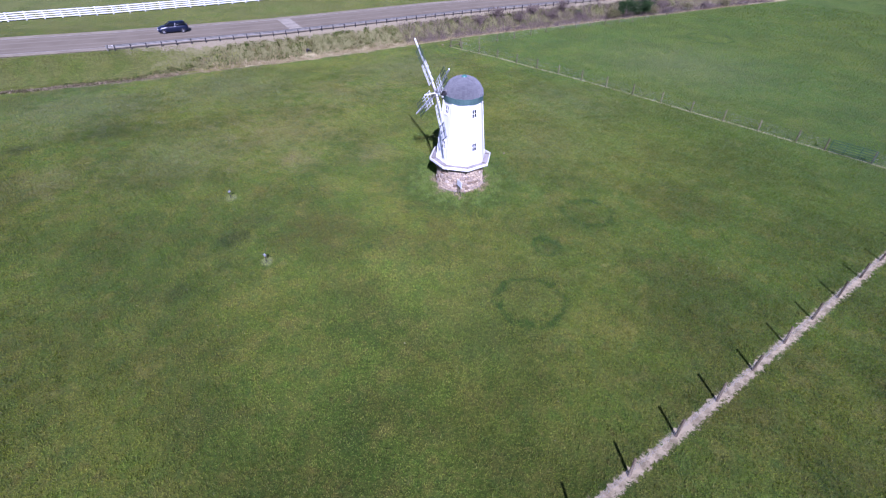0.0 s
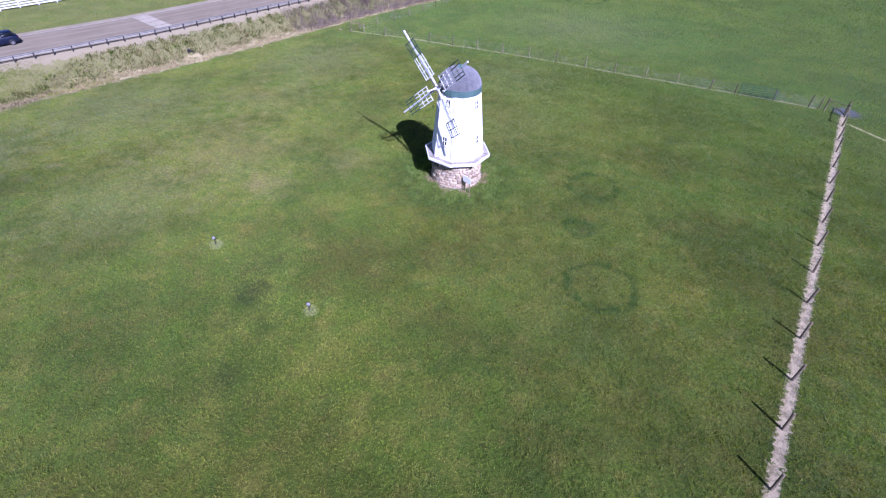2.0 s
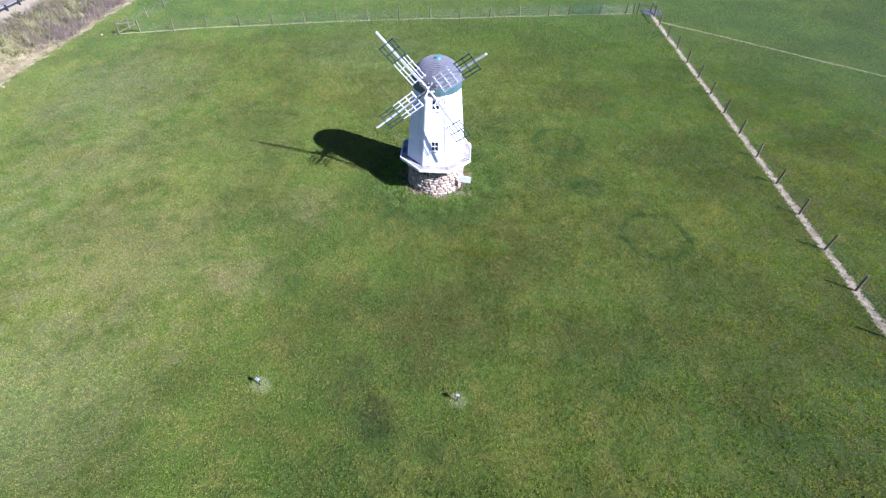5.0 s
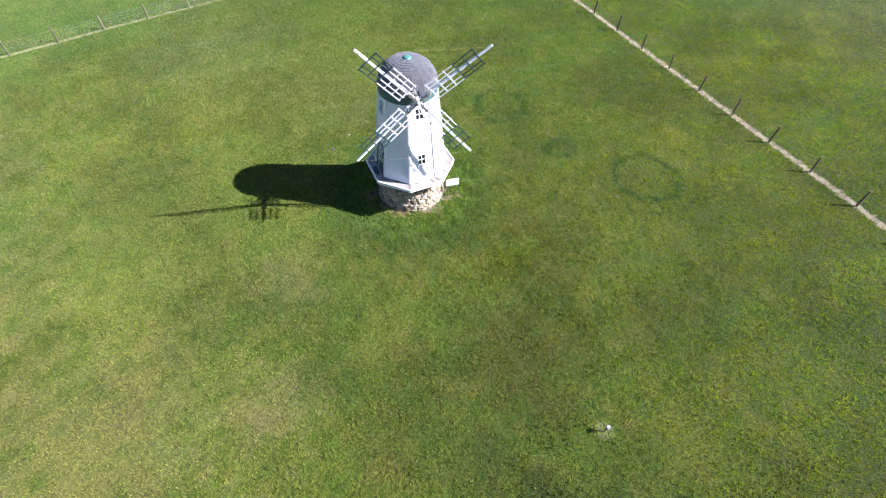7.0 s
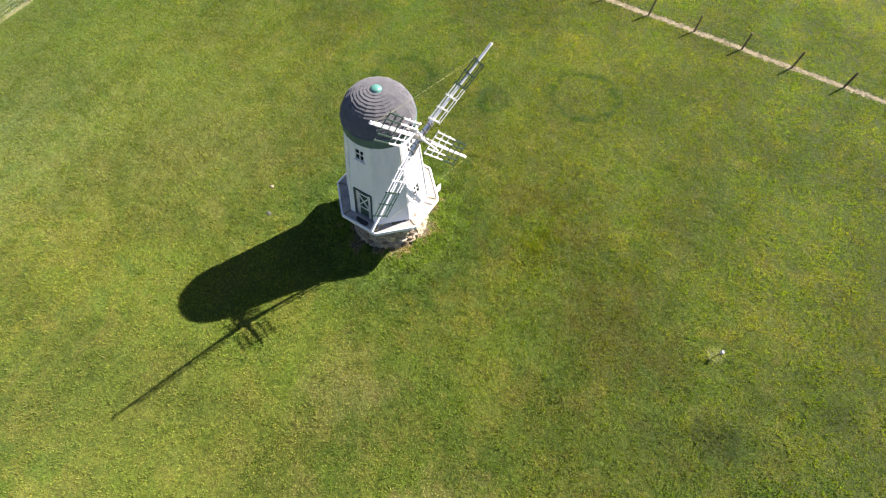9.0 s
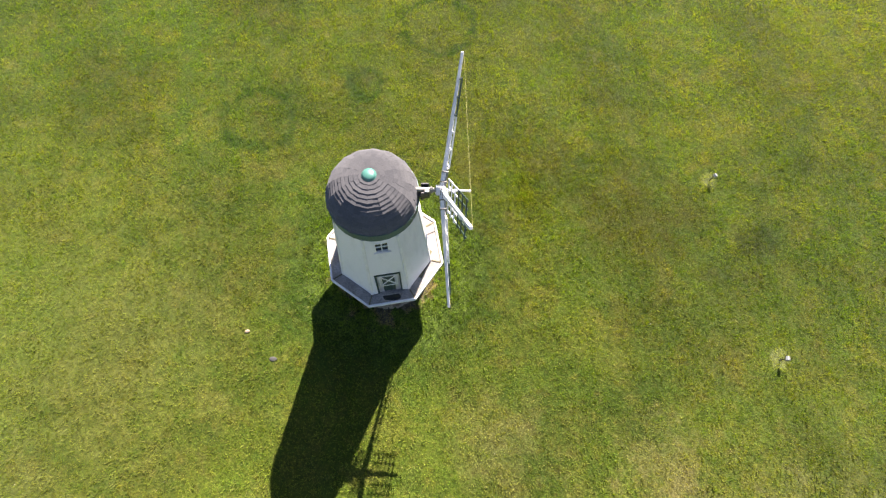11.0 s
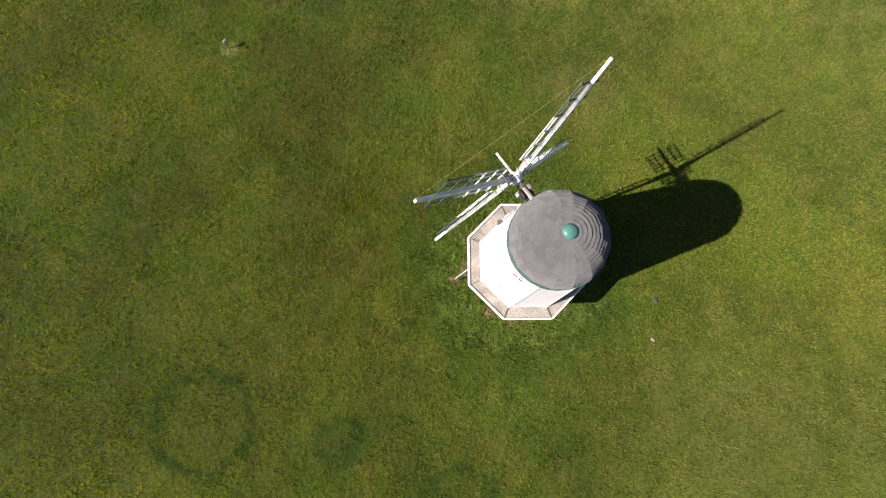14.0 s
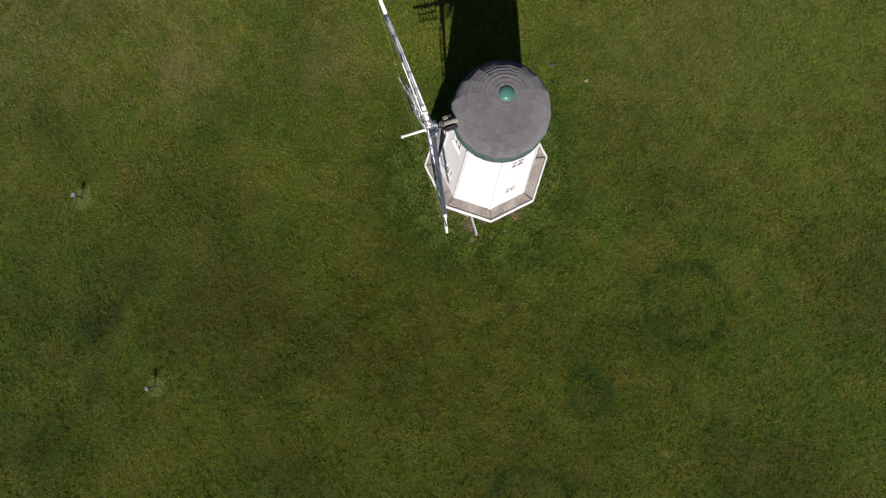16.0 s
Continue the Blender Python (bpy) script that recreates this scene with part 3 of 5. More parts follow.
def wall_face(k):
    """Sheathing of one side, open at its windows and door, and the lapped boards on it. x outward, y along the wall."""
    m = pose(0, 0, 0, 0, 0, PHI + 22.5 + 45 * k)
    holes = list(WINDOWS.get(k, []))
    if k in DOORS:
        holes.append(DOORS[k])
    zs = sorted({Z_DECK, Z_TOP, *[q for hz, hw, hh in holes for q in (max(Z_DECK, hz - hh / 2), hz + hh / 2)]})
    hw0 = holes[0][1] if holes else 0.4
    bm = bmesh.new()
    grid = []
    for z in zs:
        x = tower_r(z) * APO - 0.03
        grid.append([bm.verts.new((x, y, z)) for y in (-x * HALF, -hw0 / 2, hw0 / 2, x * HALF)])
    for a, b in zip(range(len(zs) - 1), range(1, len(zs))):
        zc = (zs[a] + zs[b]) / 2
        for c in range(3):
            if c == 1 and any(abs(zc - hz) < hh / 2 for hz, hw, hh in holes):
                continue
            bm.faces.new((grid[a][c], grid[a][c + 1], grid[b][c + 1], grid[b][c]))
    bmesh.ops.solidify(bm, geom=bm.faces[:], thickness=0.05)
    bmesh.ops.transform(bm, matrix=m, verts=bm.verts)
    wall = part("wall", bm, TRIM, mill, "white painted clapboard wall")
    n = COURSE_COUNT
    for i in range(n):
        z0 = Z_DECK + (Z_TOP - Z_DECK) * i / n
        z1 = Z_DECK + (Z_TOP - Z_DECK) * (i + 1) / n
        zc = (z0 + z1) / 2
        cuts = [(-1.0, 1.0)]
        for hz, hw, hh in holes:
            if abs(zc - hz) < hh / 2:
                cuts = [(-1.0, -hw / 2), (hw / 2, 1.0)]
        x0, x1 = tower_r(z0) * APO, tower_r(z1) * APO
        h0, h1 = x0 * HALF, x1 * HALF
        for a, b in cuts:
            ya0, yb0 = (-h0 if a == -1.0 else a), (h0 if b == 1.0 else b)
            ya1, yb1 = (-h1 if a == -1.0 else a), (h1 if b == 1.0 else b)
            lap, dip = 0.022, 0.002
            v = [m @ Vector(p) for p in ((x0 + lap, ya0, z0), (x0 + lap, yb0, z0), (x1 + dip, yb1, z1), (x1 + dip, ya1, z1), (x0 - 0.024, ya0, z0), (x0 - 0.024, yb0, z0), (x1 - 0.024, yb1, z1), (x1 - 0.024, ya1, z1))]
            raw("board", v, [(0, 1, 2, 3), (4, 5, 1, 0), (7, 6, 5, 4), (3, 2, 6, 7), (4, 0, 3, 7), (1, 5, 6, 2)], WHITE, wall)


for k in range(8):
    wall_face(k)
for k in range(8):
    a = radians(PHI + 45 * k)
    bm = bmesh.new()
    d = Vector((math.cos(a), math.sin(a), 0))
    bar(bm, d * (R_FOOT + 0.005) + Vector((0, 0, Z_DECK)), d * (tower_r(Z_TOP - 0.22) + 0.005) + Vector((0, 0, Z_TOP - 0.22)), 0.11, 0.06, d, 0.008)
    part("corner_board", bm, TRIM, mill)


def slope_frame(k, z):
    """Pose on face k at height z: x outward, y along, z up the wall."""
    lean = math.degrees(math.atan2((R_FOOT - R_TOP) * APO, Z_TOP - Z_DECK))
    return pose(0, 0, 0, 0, 0, PHI + 22.5 + 45 * k) @ pose(tower_r(z) * APO, 0, z, 0, -lean, 0)


def window(k, z, w, h):
    m = slope_frame(k, z)
    t = 0.035
    bm = bmesh.new()
    for y in (-w / 2 + t / 2, w / 2 - t / 2):
        box(bm, (-0.03, y, 0), (0.12, t, h), m)
    for s in (-h / 2 + t / 2, h / 2 - t / 2):
        box(bm, (-0.03, 0, s), (0.12, w - 2 * t, t), m)
    box(bm, (0.03, 0, -h / 2 - 0.02), (0.09, w + 0.10, 0.035), m)
    frame_ob = part("window", bm, TRIM, mill, "white framed four-pane window")
    bm = bmesh.new()
    box(bm, (-0.012, 0, 0), (0.035, 0.035, h - 2 * t), m)
    box(bm, (-0.010, 0, 0), (0.035, w - 2 * t, 0.035), m)
    part("mullion", bm, TRIM, frame_ob)
    for sy in (-1, 1):
        for sz in (-1, 1):
            bm = bmesh.new()
            box(bm, (-0.035, sy * (w / 4 - t / 4), sz * (h / 4 - t / 4)), (0.008, w / 2 - t, h / 2 - t), m)
            part("pane", bm, GLASS, frame_ob, "dark glass pane")


for k, items in WINDOWS.items():
    for it in items:
        window(k, *it)


def mill_door():
    z, w, h = DOORS[2]
    m = slope_frame(2, z)
    bm = bmesh.new()
    for y in (-w / 2 + 0.03, w / 2 - 0.03):
        box(bm, (-0.02, y, 0), (0.14, 0.06, h), m)
    box(bm, (-0.02, 0, h / 2 - 0.03), (0.14, w - 0.12, 0.06), m)
    door = part("door", bm, GREEN, mill, "dark green stable door with a white cross brace")
    n = 6
    for i in range(n):
        bm = bmesh.new()
        bw = (w - 0.13) / n
        box(bm, (-0.05, -w / 2 + 0.065 + bw * (i + 0.5), -0.02), (0.04, bw - 0.006, h - 0.12), m, 0.004)
        part("plank", bm, GREEN, door)
    bm = bmesh.new()
    y0, z0, z1 = 0.34, -0.28, 0.62
    for a, b in (((-y0, z0), (y0, z0)), ((-y0, z1), (y0, z1)), ((-y0, z0), (-y0, z1)), ((y0, z0), (y0, z1)), ((-y0, z0), (y0, z1)), ((-y0, z1), (y0, z0))):
        bar(bm, m @ Vector((-0.018, a[0], a[1])), m @ Vector((-0.018 + 0.002 * (a[0] == -b[0] and a[1] != b[1]), b[0], b[1])), 0.06, 0.02, m.to_3x3() @ Vector((1, 0, 0)))
    part("cross_brace", bm, TRIM, door, "white painted brace")
    bm = bmesh.new()
    box(bm, (0.03, 0, -h / 2 - 0.01), (0.24, w + 0.1, 0.05), m, 0.008)
    part("doorstep", bm, DECK, door)


mill_door()

# gallery: eight deck panels, white rim, bearers underneath
R_RIM = 2.52
for k in range(8):
    bm = bmesh.new()
    a0, a1 = radians(PHI + 45 * k), radians(PHI + 45 * (k + 1))
    ring = [(R_FOOT - 0.15, a0, 0.012), (R_RIM - 0.06, a0, 0.0), (R_RIM - 0.06, a1, 0.0), (R_FOOT - 0.15, a1, 0.012)]
    mid = (a0 + a1) / 2
    gap = Vector((-math.sin(mid), math.cos(mid), 0)) * 0.012
    top = []
    for i, (r, a, dz) in enumerate(ring):
        p = Vector((r * math.cos(a), r * math.sin(a), Z_DECK - 0.02 + dz))
        p += gap if i in (0, 1) else -gap
        top.append(p)
    vs = [bm.verts.new(p) for p in top] + [bm.verts.new(p - Vector((0, 0, 0.05))) for p in top]
    bm.faces.new(vs[:4])
    bm.faces.new(vs[7:3:-1])
    for i in range(4):
        j = (i + 1) % 4
        bm.faces.new((vs[j], vs[i], vs[4 + i], vs[4 + j]))
    part("deck_panel", bm, DECK, mill, "weathered grey-brown deck panel")
    bm = bmesh.new()
    p0 = Vector((R_RIM * math.cos(a0), R_RIM * math.sin(a0), Z_DECK - 0.06))
    p1 = Vector((R_RIM * math.cos(a1), R_RIM * math.sin(a1), Z_DECK - 0.06))
    bar(bm, p0, p1, 0.075, 0.20, (0, 0, 1), 0.008)
    part("rim_board", bm, TRIM, mill, "white painted gallery edge")
    bm = bmesh.new()
    d = Vector((math.cos(a0), math.sin(a0), 0))
    bar(bm, d * 1.5 + Vector((0, 0, Z_DECK - 0.16)), d * (R_RIM - 0.08) + Vector((0, 0, Z_DECK - 0.14)), 0.10, 0.14)
    bar(bm, d * 1.9 + Vector((0, 0, Z_DECK - 0.75)), d * (R_RIM - 0.25) + Vector((0, 0, Z_DECK - 0.2)), 0.08, 0.08)
    part("bearer", bm, WOOD, mill)
    bm = bmesh.new()
    bar(bm, d * (R_FOOT + 0.05) + Vector((0, 0, Z_DECK + 0.005)), d * (R_RIM - 0.06) + Vector((0, 0, Z_DECK - 0.008)), 0.05, 0.025, (0, 0, 1), 0.004)
    part("seam_batten", bm, WOOD, mill)

# loose bearers left on the deck
for k, s in ((4, 0.8), (5, 0.45), (5, 0.9)):
    a = radians(PHI + 45 * (k + s))
    d = Vector((math.cos(a), math.sin(a), 0))
    r = APO / math.cos(radians(45 * s - 22.5))
    bm = bmesh.new()
    bar(bm, d * (R_FOOT * r + 0.03) + Vector((0, 0, Z_DECK + 0.012)), d * (R_RIM * r - 0.07) + Vector((0, 0, Z_DECK)), 0.07, 0.03, (0, 0, 1), 0.004)
    part("seam_batten", bm, DECK, mill)

# standing rain water on the deck before the door
k = Nodes("rain_water", 0.04, spec=0.6)
WATER = k.done((0.03, 0.03, 0.03))
bm = bmesh.new()
c = bm.verts.new((0, 0, 0))
pts = [bm.verts.new((0.16 * math.cos(t) * (1 + 0.15 * math.sin(3 * t)), 0.42 * math.sin(t) * (1 + 0.2 * math.sin(2 * t + 1)), 0)) for t in np.linspace(0, 2 * math.pi, 24, endpoint=False)]
for i in range(24):
    bm.faces.new((c, pts[i], pts[(i + 1) % 24]))
bmesh.ops.transform(bm, matrix=pose(0, 0, 0, 0, 0, PHI + 22.5 + 90) @ pose(2.08, 0.02, Z_DECK - 0.008), verts=bm.verts)
part("rain_puddle", bm, WATER, mill, "shallow puddle of rain water")

# stone base: mortar core, and stones set in rough courses
R_STONE = 1.86


def base_r(z):
    return R_STONE + 0.09 * max(0.0, 1 - z / 0.8) ** 1.5


bm = bmesh.new()
lathe(bm, [(base_r(z) - 0.07, z) for z in np.linspace(-0.1, 2.26, 9)] + [(0.0, 2.26)], 40)
part("mortar_core", bm, MORTAR, mill, "pale lime mortar", True)


def stone_mesh(i):
    rnd = random.Random(50 + i)
    bm = bmesh.new()
    bmesh.ops.create_icosphere(bm, subdivisions=1, radius=0.5)
    for v in bm.verts:
        q = v.co
        e = 0.62
        q = Vector([math.copysign(abs(t * 2) ** e, t) / 2 for t in q])
        v.co = q * rnd.uniform(0.88, 1.10)
    me = bpy.data.meshes.new("stone")
    bm.to_mesh(me)
    bm.free()
    me.materials.append(STONE)
    return me


STONES = [stone_mesh(i) for i in range(9)]


# cap: green curb, shingled dome, copper finial
Z_CURB = 7.18
R_CAP = 1.49
H_DOME = 1.24
FACETS = 16
HIP = PHI + 11.25     # turn of the cap's hips


def dome_at(t):
    """Radius and height on the dome, t from 0 at the curb to 1 at the top."""
    a = t * math.pi / 2
    return R_CAP * math.cos(a) ** 0.92 + 0.03 * max(0.0, 1 - t / 0.05), Z_CURB + 0.32 + H_DOME * math.sin(a) ** 1.02


bm = bmesh.new()
lathe(bm, [(R_CAP - 0.10, Z_CURB - 0.08), (R_CAP + 0.035, Z_CURB - 0.08), (R_CAP + 0.03, Z_CURB + 0.29), (R_CAP + 0.05, Z_CURB + 0.31), (R_CAP + 0.045, Z_CURB + 0.36), (R_CAP - 0.10, Z_CURB + 0.38)], FACETS * 2, radians(HIP))
part("cap_curb", bm, CURB, mill, "grey-green painted curb of the cap")
bm = bmesh.new()
lathe(bm, [(R_TOP - 0.4, Z_CURB), (R_CAP - 0.06, Z_CURB)], 32)
lathe(bm, [(dome_at(t)[0] - 0.035 if t < 1 else 0.0, dome_at(t)[1] - 0.03) for t in np.linspace(0, 1, 18)], FACETS, radians(HIP))
part("cap_boarding", bm, SHINGLE, mill)


def shingle_verts(t0, t1, y0, y1, lift, shift):
    """Eight corners of one shingle from y0 to y1 along a facet that faces x; it narrows with its facet."""
    flat = math.cos(math.pi / FACETS)
    (ra, za), (rb, zb) = dome_at(t0), dome_at(t1)
    ra, rb = ra * flat, rb * flat
    out = Vector((zb - za, 0, ra - rb)).normalized()
    a, b = Vector((ra, 0, za)), Vector((rb, 0, zb))
    up = (b - a).normalized()
    a, b = a - up * shift, b + up * 0.02
    res = []
    for p, o, q in ((a, lift, 1 + lift / ra), (b, 0.006, rb / ra), (a, lift - 0.024, 1.0), (b, -0.012, rb / ra)):
        for y in (y0, y1):
            res.append(p + out * o + Vector((0, y * q, 0)))
    return res


SHFACES = [(0, 1, 3, 2), (4, 6, 7, 5), (0, 4, 5, 1), (1, 5, 7, 3), (2, 3, 7, 6), (0, 2, 6, 4)]
COURSES = 15
FINIAL_T = 0.935


def build_shingles():
    """Courses of shingles, facet by facet; each course breaks its joints over the one below."""
    rnd = random.Random(7)
    verts, faces = [], []
    single = 0
    for i in range(COURSES - 1, -1, -1):
        t0, t1 = FINIAL_T * i / COURSES, FINIAL_T * (i + 1) / COURSES
        side = 2 * dome_at(t0)[0] * math.sin(math.pi / FACETS)
        n = max(1, round(side / 0.20))
        width = side / n
        as_objects = single + n * FACETS <= 300
        spans = [(j * width - side / 2 + 0.001, (j + 1) * width - side / 2 - 0.001) for j in range(n)]
        meshes = []
        if as_objects:
            for y0, y1 in spans:
                me = bpy.data.meshes.new("shingle")
                me.from_pydata([tuple(v) for v in shingle_verts(t0, t1, y0, y1, 0.029, 0.0)], [], SHFACES)
                me.materials.append(SHINGLE)
                meshes.append(me)
        for f in range(FACETS):
            turn = pose(0, 0, 0, 0, 0, HIP + 360.0 * (f + 0.5) / FACETS)
            sag = rnd.uniform(-0.010, 0.010)
            for j, (y0, y1) in enumerate(spans):
                if as_objects:
                    link("shingle", meshes[j], None, mill).matrix_basis = turn @ pose(rnd.uniform(-0.005, 0.005), 0, rnd.uniform(-0.005, 0.005))
                    single += 1
                else:
                    base = len(verts)
                    verts += [tuple(turn @ v) for v in shingle_verts(t0, t1, y0, y1, 0.029 + rnd.uniform(-0.009, 0.009), sag + rnd.uniform(-0.010, 0.014))]
                    faces += [tuple(base + q for q in fc) for fc in SHFACES]
    tagged(raw("shingles", verts, faces, SHINGLE_REST, mill, "grey weathered shingle courses of the dome"), kind="stuff")


bm = bmesh.new()
r0, z0 = dome_at(FINIAL_T)
lathe(bm, [(r0 + 0.05, z0 - 0.02), (r0 + 0.05, z0 + 0.02), (r0 + 0.02, z0 + 0.03)] + [((r0 + 0.02) * math.cos(a), z0 + 0.03 + 0.08 * math.sin(a)) for a in np.linspace(0.1, math.pi / 2, 7)[:-1]] + [(0.0, z0 + 0.11)], 24)
part("finial", bm, COPPER, mill, "round green copper finial", True)

# windshaft, hub, sprit
TURN_CAP = pose(0, 0, 0, 0, 0, AZ)      # x is the way the sails face
HUB_X, HUB_Z = 2.20, 7.80
TILT_SHAFT = 2.5
HUB = TURN_CAP @ Matrix.Translation((HUB_X, 0, HUB_Z)) @ pose(0, 0, 0, 0, TILT_SHAFT, 0)


def add(name, bm, material, label="", parent=None, m=None, smooth=False):
    if m:
        bmesh.ops.transform(bm, matrix=m, verts=bm.verts)
    return part(name, bm, material, parent or mill, label, smooth)


bm = bmesh.new()
rod(bm, (-1.2, 0, 0), (0.12, 0, 0), 0.085, 0.075, 12)
rod(bm, (-0.34, 0, 0), (-0.27, 0, 0), 0.12, 0.12, 12)
add("windshaft", bm, STEEL, "grey iron windshaft", m=HUB)
bm = bmesh.new()
box(bm, (-0.55, 0, -0.17), (0.44, 0.36, 0.10), None, 0.01)
box(bm, (-0.50, 0.17, -0.04), (0.26, 0.05, 0.30), None, 0.01)
box(bm, (-0.50, -0.17, -0.04), (0.26, 0.05, 0.30), None, 0.01)
box(bm, (-0.40, 0.10, -0.34), (0.09, 0.09, 0.32), None, 0.01)
bar(bm, (-0.62, -0.2, -0.3), (-0.3, -0.08, -0.12), 0.06, 0.06)
bearing = add("shaft_bearing", bm, IRON, "dark iron bearing block at the cap", m=HUB)
bm = bmesh.new()
box(bm, (-0.36, 0.17, -0.30), (0.13, 0.15, 0.10), None, 0.01)
add("bearing_cover", bm, TRIM, "small white cover plate", parent=bearing, m=HUB)
bm = bmesh.new()
box(bm, (-0.44, -0.12, 0.13), (0.16, 0.10, 0.06), None, 0.01)
add("bearing_cap", bm, STEEL, "grey bearing cap", parent=bearing, m=HUB)
bm = bmesh.new()
box(bm, (0, 0, 0), (0.30, 0.30, 0.30), pose(0, 0, 0, 40, 0, 0), 0.03)
rod(bm, (0.13, 0, 0), (0.22, 0, 0), 0.10, 0.07, 12)
for a in range(0, 360, 90):
    rod(bm, pose(0, 0, 0, a, 0, 0) @ Vector((0.152, 0.1, 0.1)), pose(0, 0, 0, a, 0, 0) @ Vector((0.17, 0.1, 0.1)), 0.025, 0.025, 6)
hub = add("hub", bm, TRIM, "white painted cross hub of the sails", m=HUB)
bm = bmesh.new()
rod(bm, (0.18, 0, 0), (0.96, 0, 0.0), 0.042, 0.034, 10)
rod(bm, (0.95, 0, 0), (0.99, 0, 0), 0.046, 0.046, 10)
add("sprit", bm, TRIM, "white pole ahead of the hub", m=HUB)

# four sails with lattice of laths: white towards the hub, dark green outside
L_SAIL = 4.21
CONE = 6.1           # the arms lean ahead of the hub
ROLL = -40.3
BARS = [0.85 + 0.517 * i for i in range(6)]
SIDE = (-0.49, -0.26, 0.27, 0.49)


def lath(r, s):
    """A place on the sail r along the stock and s to its side; x ahead, z along the stock."""
    return Vector((0.112 - 0.012 * r, s, r))


def sail(angle):
    m = HUB @ pose(0, 0, 0, angle, 0, 0) @ pose(0, 0, 0, 0, CONE, 0)
    bm = bmesh.new()
    bar(bm, m @ Vector((0.03, 0, 0.1)), m @ Vector((0.03, 0, L_SAIL)), 0.14, 0.14, m.to_3x3() @ Vector((1, 0, 0)), 0.012, 0.105, 0.085)
    bmesh.ops.recalc_face_normals(bm, faces=bm.faces)
    s = part("sail", bm, TRIM, mill, "lattice sail, white inside and dark green outside")
    bm = bmesh.new()
    bar(bm, m @ Vector((0.12, 0, 0.0)), m @ Vector((0.12, 0, 0.74)), 0.12, 0.08, m.to_3x3() @ Vector((1, 0, 0)), 0.01)
    for r in (0.3, 0.62):
        box(bm, (0.06, 0, r), (0.22, 0.20, 0.05), m, 0.006)
    part("clamp", bm, STEEL, s)
    for i, r in enumerate(BARS):
        bm = bmesh.new()
        bar(bm, m @ lath(r, SIDE[0] - 0.06), m @ lath(r, SIDE[3] + 0.06), 0.060, 0.03, m.to_3x3() @ Vector((1, 0, 0)), 0.004)
        part("sail_bar", bm, TRIM if i < 3 else GREEN, s)
    for q in SIDE:
        for lo, hi, mt in ((BARS[0] - 0.06, 2.36, TRIM), (2.36, BARS[5] + 0.06, GREEN)):
            bm = bmesh.new()
            bar(bm, m @ (lath(lo, q) + Vector((0.028, 0, 0))), m @ (lath(hi, q) + Vector((0.028, 0, 0))), 0.056, 0.024, m.to_3x3() @ Vector((1, 0, 0)), 0.003)
            part("lath", bm, mt, s)
    return m @ Vector((0.09, 0, L_SAIL - 0.06))


tips = [sail(-(ROLL + 90 * i)) for i in range(4)]


def rope(a, b, sag):
    bm = bmesh.new()
    n = 10
    pts = [a.lerp(b, i / n) - Vector((0, 0, sag * 4 * (i / n) * (1 - i / n))) for i in range(n + 1)]
    for p, q in zip(pts, pts[1:]):
        rod(bm, p, q, 0.0033, n=5)
    part("rope", bm, ROPE, mill, "thin yellow rope from sail tip to sail tip")


rope(tips[0], tips[1], 0.06)
rope(tips[2], tips[3], 0.12)

# cellar hatch under the gallery
def cellar_hatch():
    az = 186.0
    m = pose(0, 0, 0, 0, 0, az)
    bm = bmesh.new()
    for y in (-0.55, 0.55):
        box(bm, (1.84, y, 1.88), (0.16, 0.12, 0.72), m, 0.01)
    box(bm, (1.84, 0, 2.28), (0.18, 1.3, 0.14), m, 0.01)
    d = part("cellar_hatch", bm, WOOD, mill, "dark boarded cellar hatch under the gallery")
    for i in range(5):
        bm = bmesh.new()
        box(bm, (1.80, -0.4 + 0.2 * i, 1.88), (0.05, 0.19, 0.70), m, 0.004)
        part("plank", bm, DARKWOOD, d)


cellar_hatch()


# ---- things round the mill ----
def sign():
    s = thing("sign_board", on(1.22, 33.9), "blank white notice board upright on grey posts", "sign", rz=205 - 270)
    for x in (-0.22, 0.22):
        bm = bmesh.new()
        box(bm, (x, 0.04, 0.62), (0.06, 0.06, 1.34), None, 0.006)
        part("post", bm, WOOD, s)
    bm = bmesh.new()
    box(bm, (0, -0.012, 1.14), (0.80, 0.035, 0.52), None, 0.006)
    part("board", bm, TRIM, s, "plain white board")


sign()


def flood_lamp(x, y, turn):
    s = thing("flood_lamp", on(x, y), "small pale grey flood lamp on a dark stake", "lamp", "flood lamps", rz=turn)
    bm = bmesh.new()
    rod(bm, (0, 0, -0.05), (0, 0, 0.40), 0.026, 0.022, 8)
    part("stake", bm, IRON, s)
    bm = bmesh.new()
    for yy in (-0.115, 0.115):
        bar(bm, (0, yy, 0.39), (0.02, yy, 0.53), 0.024, 0.014, (0, 1, 0))
    bar(bm, (0, -0.115, 0.395), (0, 0.115, 0.395), 0.024, 0.014)
    part("bracket", bm, IRON, s)
    m = Matrix.Translation((0.0, 0, 0.54)) @ pose(0, 0, 0, 0, -22, 0)
    bm = bmesh.new()
    box(bm, (0, 0, 0), (0.09, 0.19, 0.14), m, 0.02)
    for i in range(5):
        box(bm, (-0.06, -0.08 + 0.04 * i, 0), (0.04, 0.009, 0.13), m)
    h = part("housing", bm, STAKE, s, "pale grey metal housing with cooling fins")
    bm = bmesh.new()
    box(bm, (0.05, 0, 0), (0.014, 0.165, 0.115), m, 0.004)
    part("lens", bm, LENS, h, "pale frosted lens")


for x, y in LAMPS:
    flood_lamp(x, y, math.degrees(math.atan2(MILL[1] - y, MILL[0] - x)))


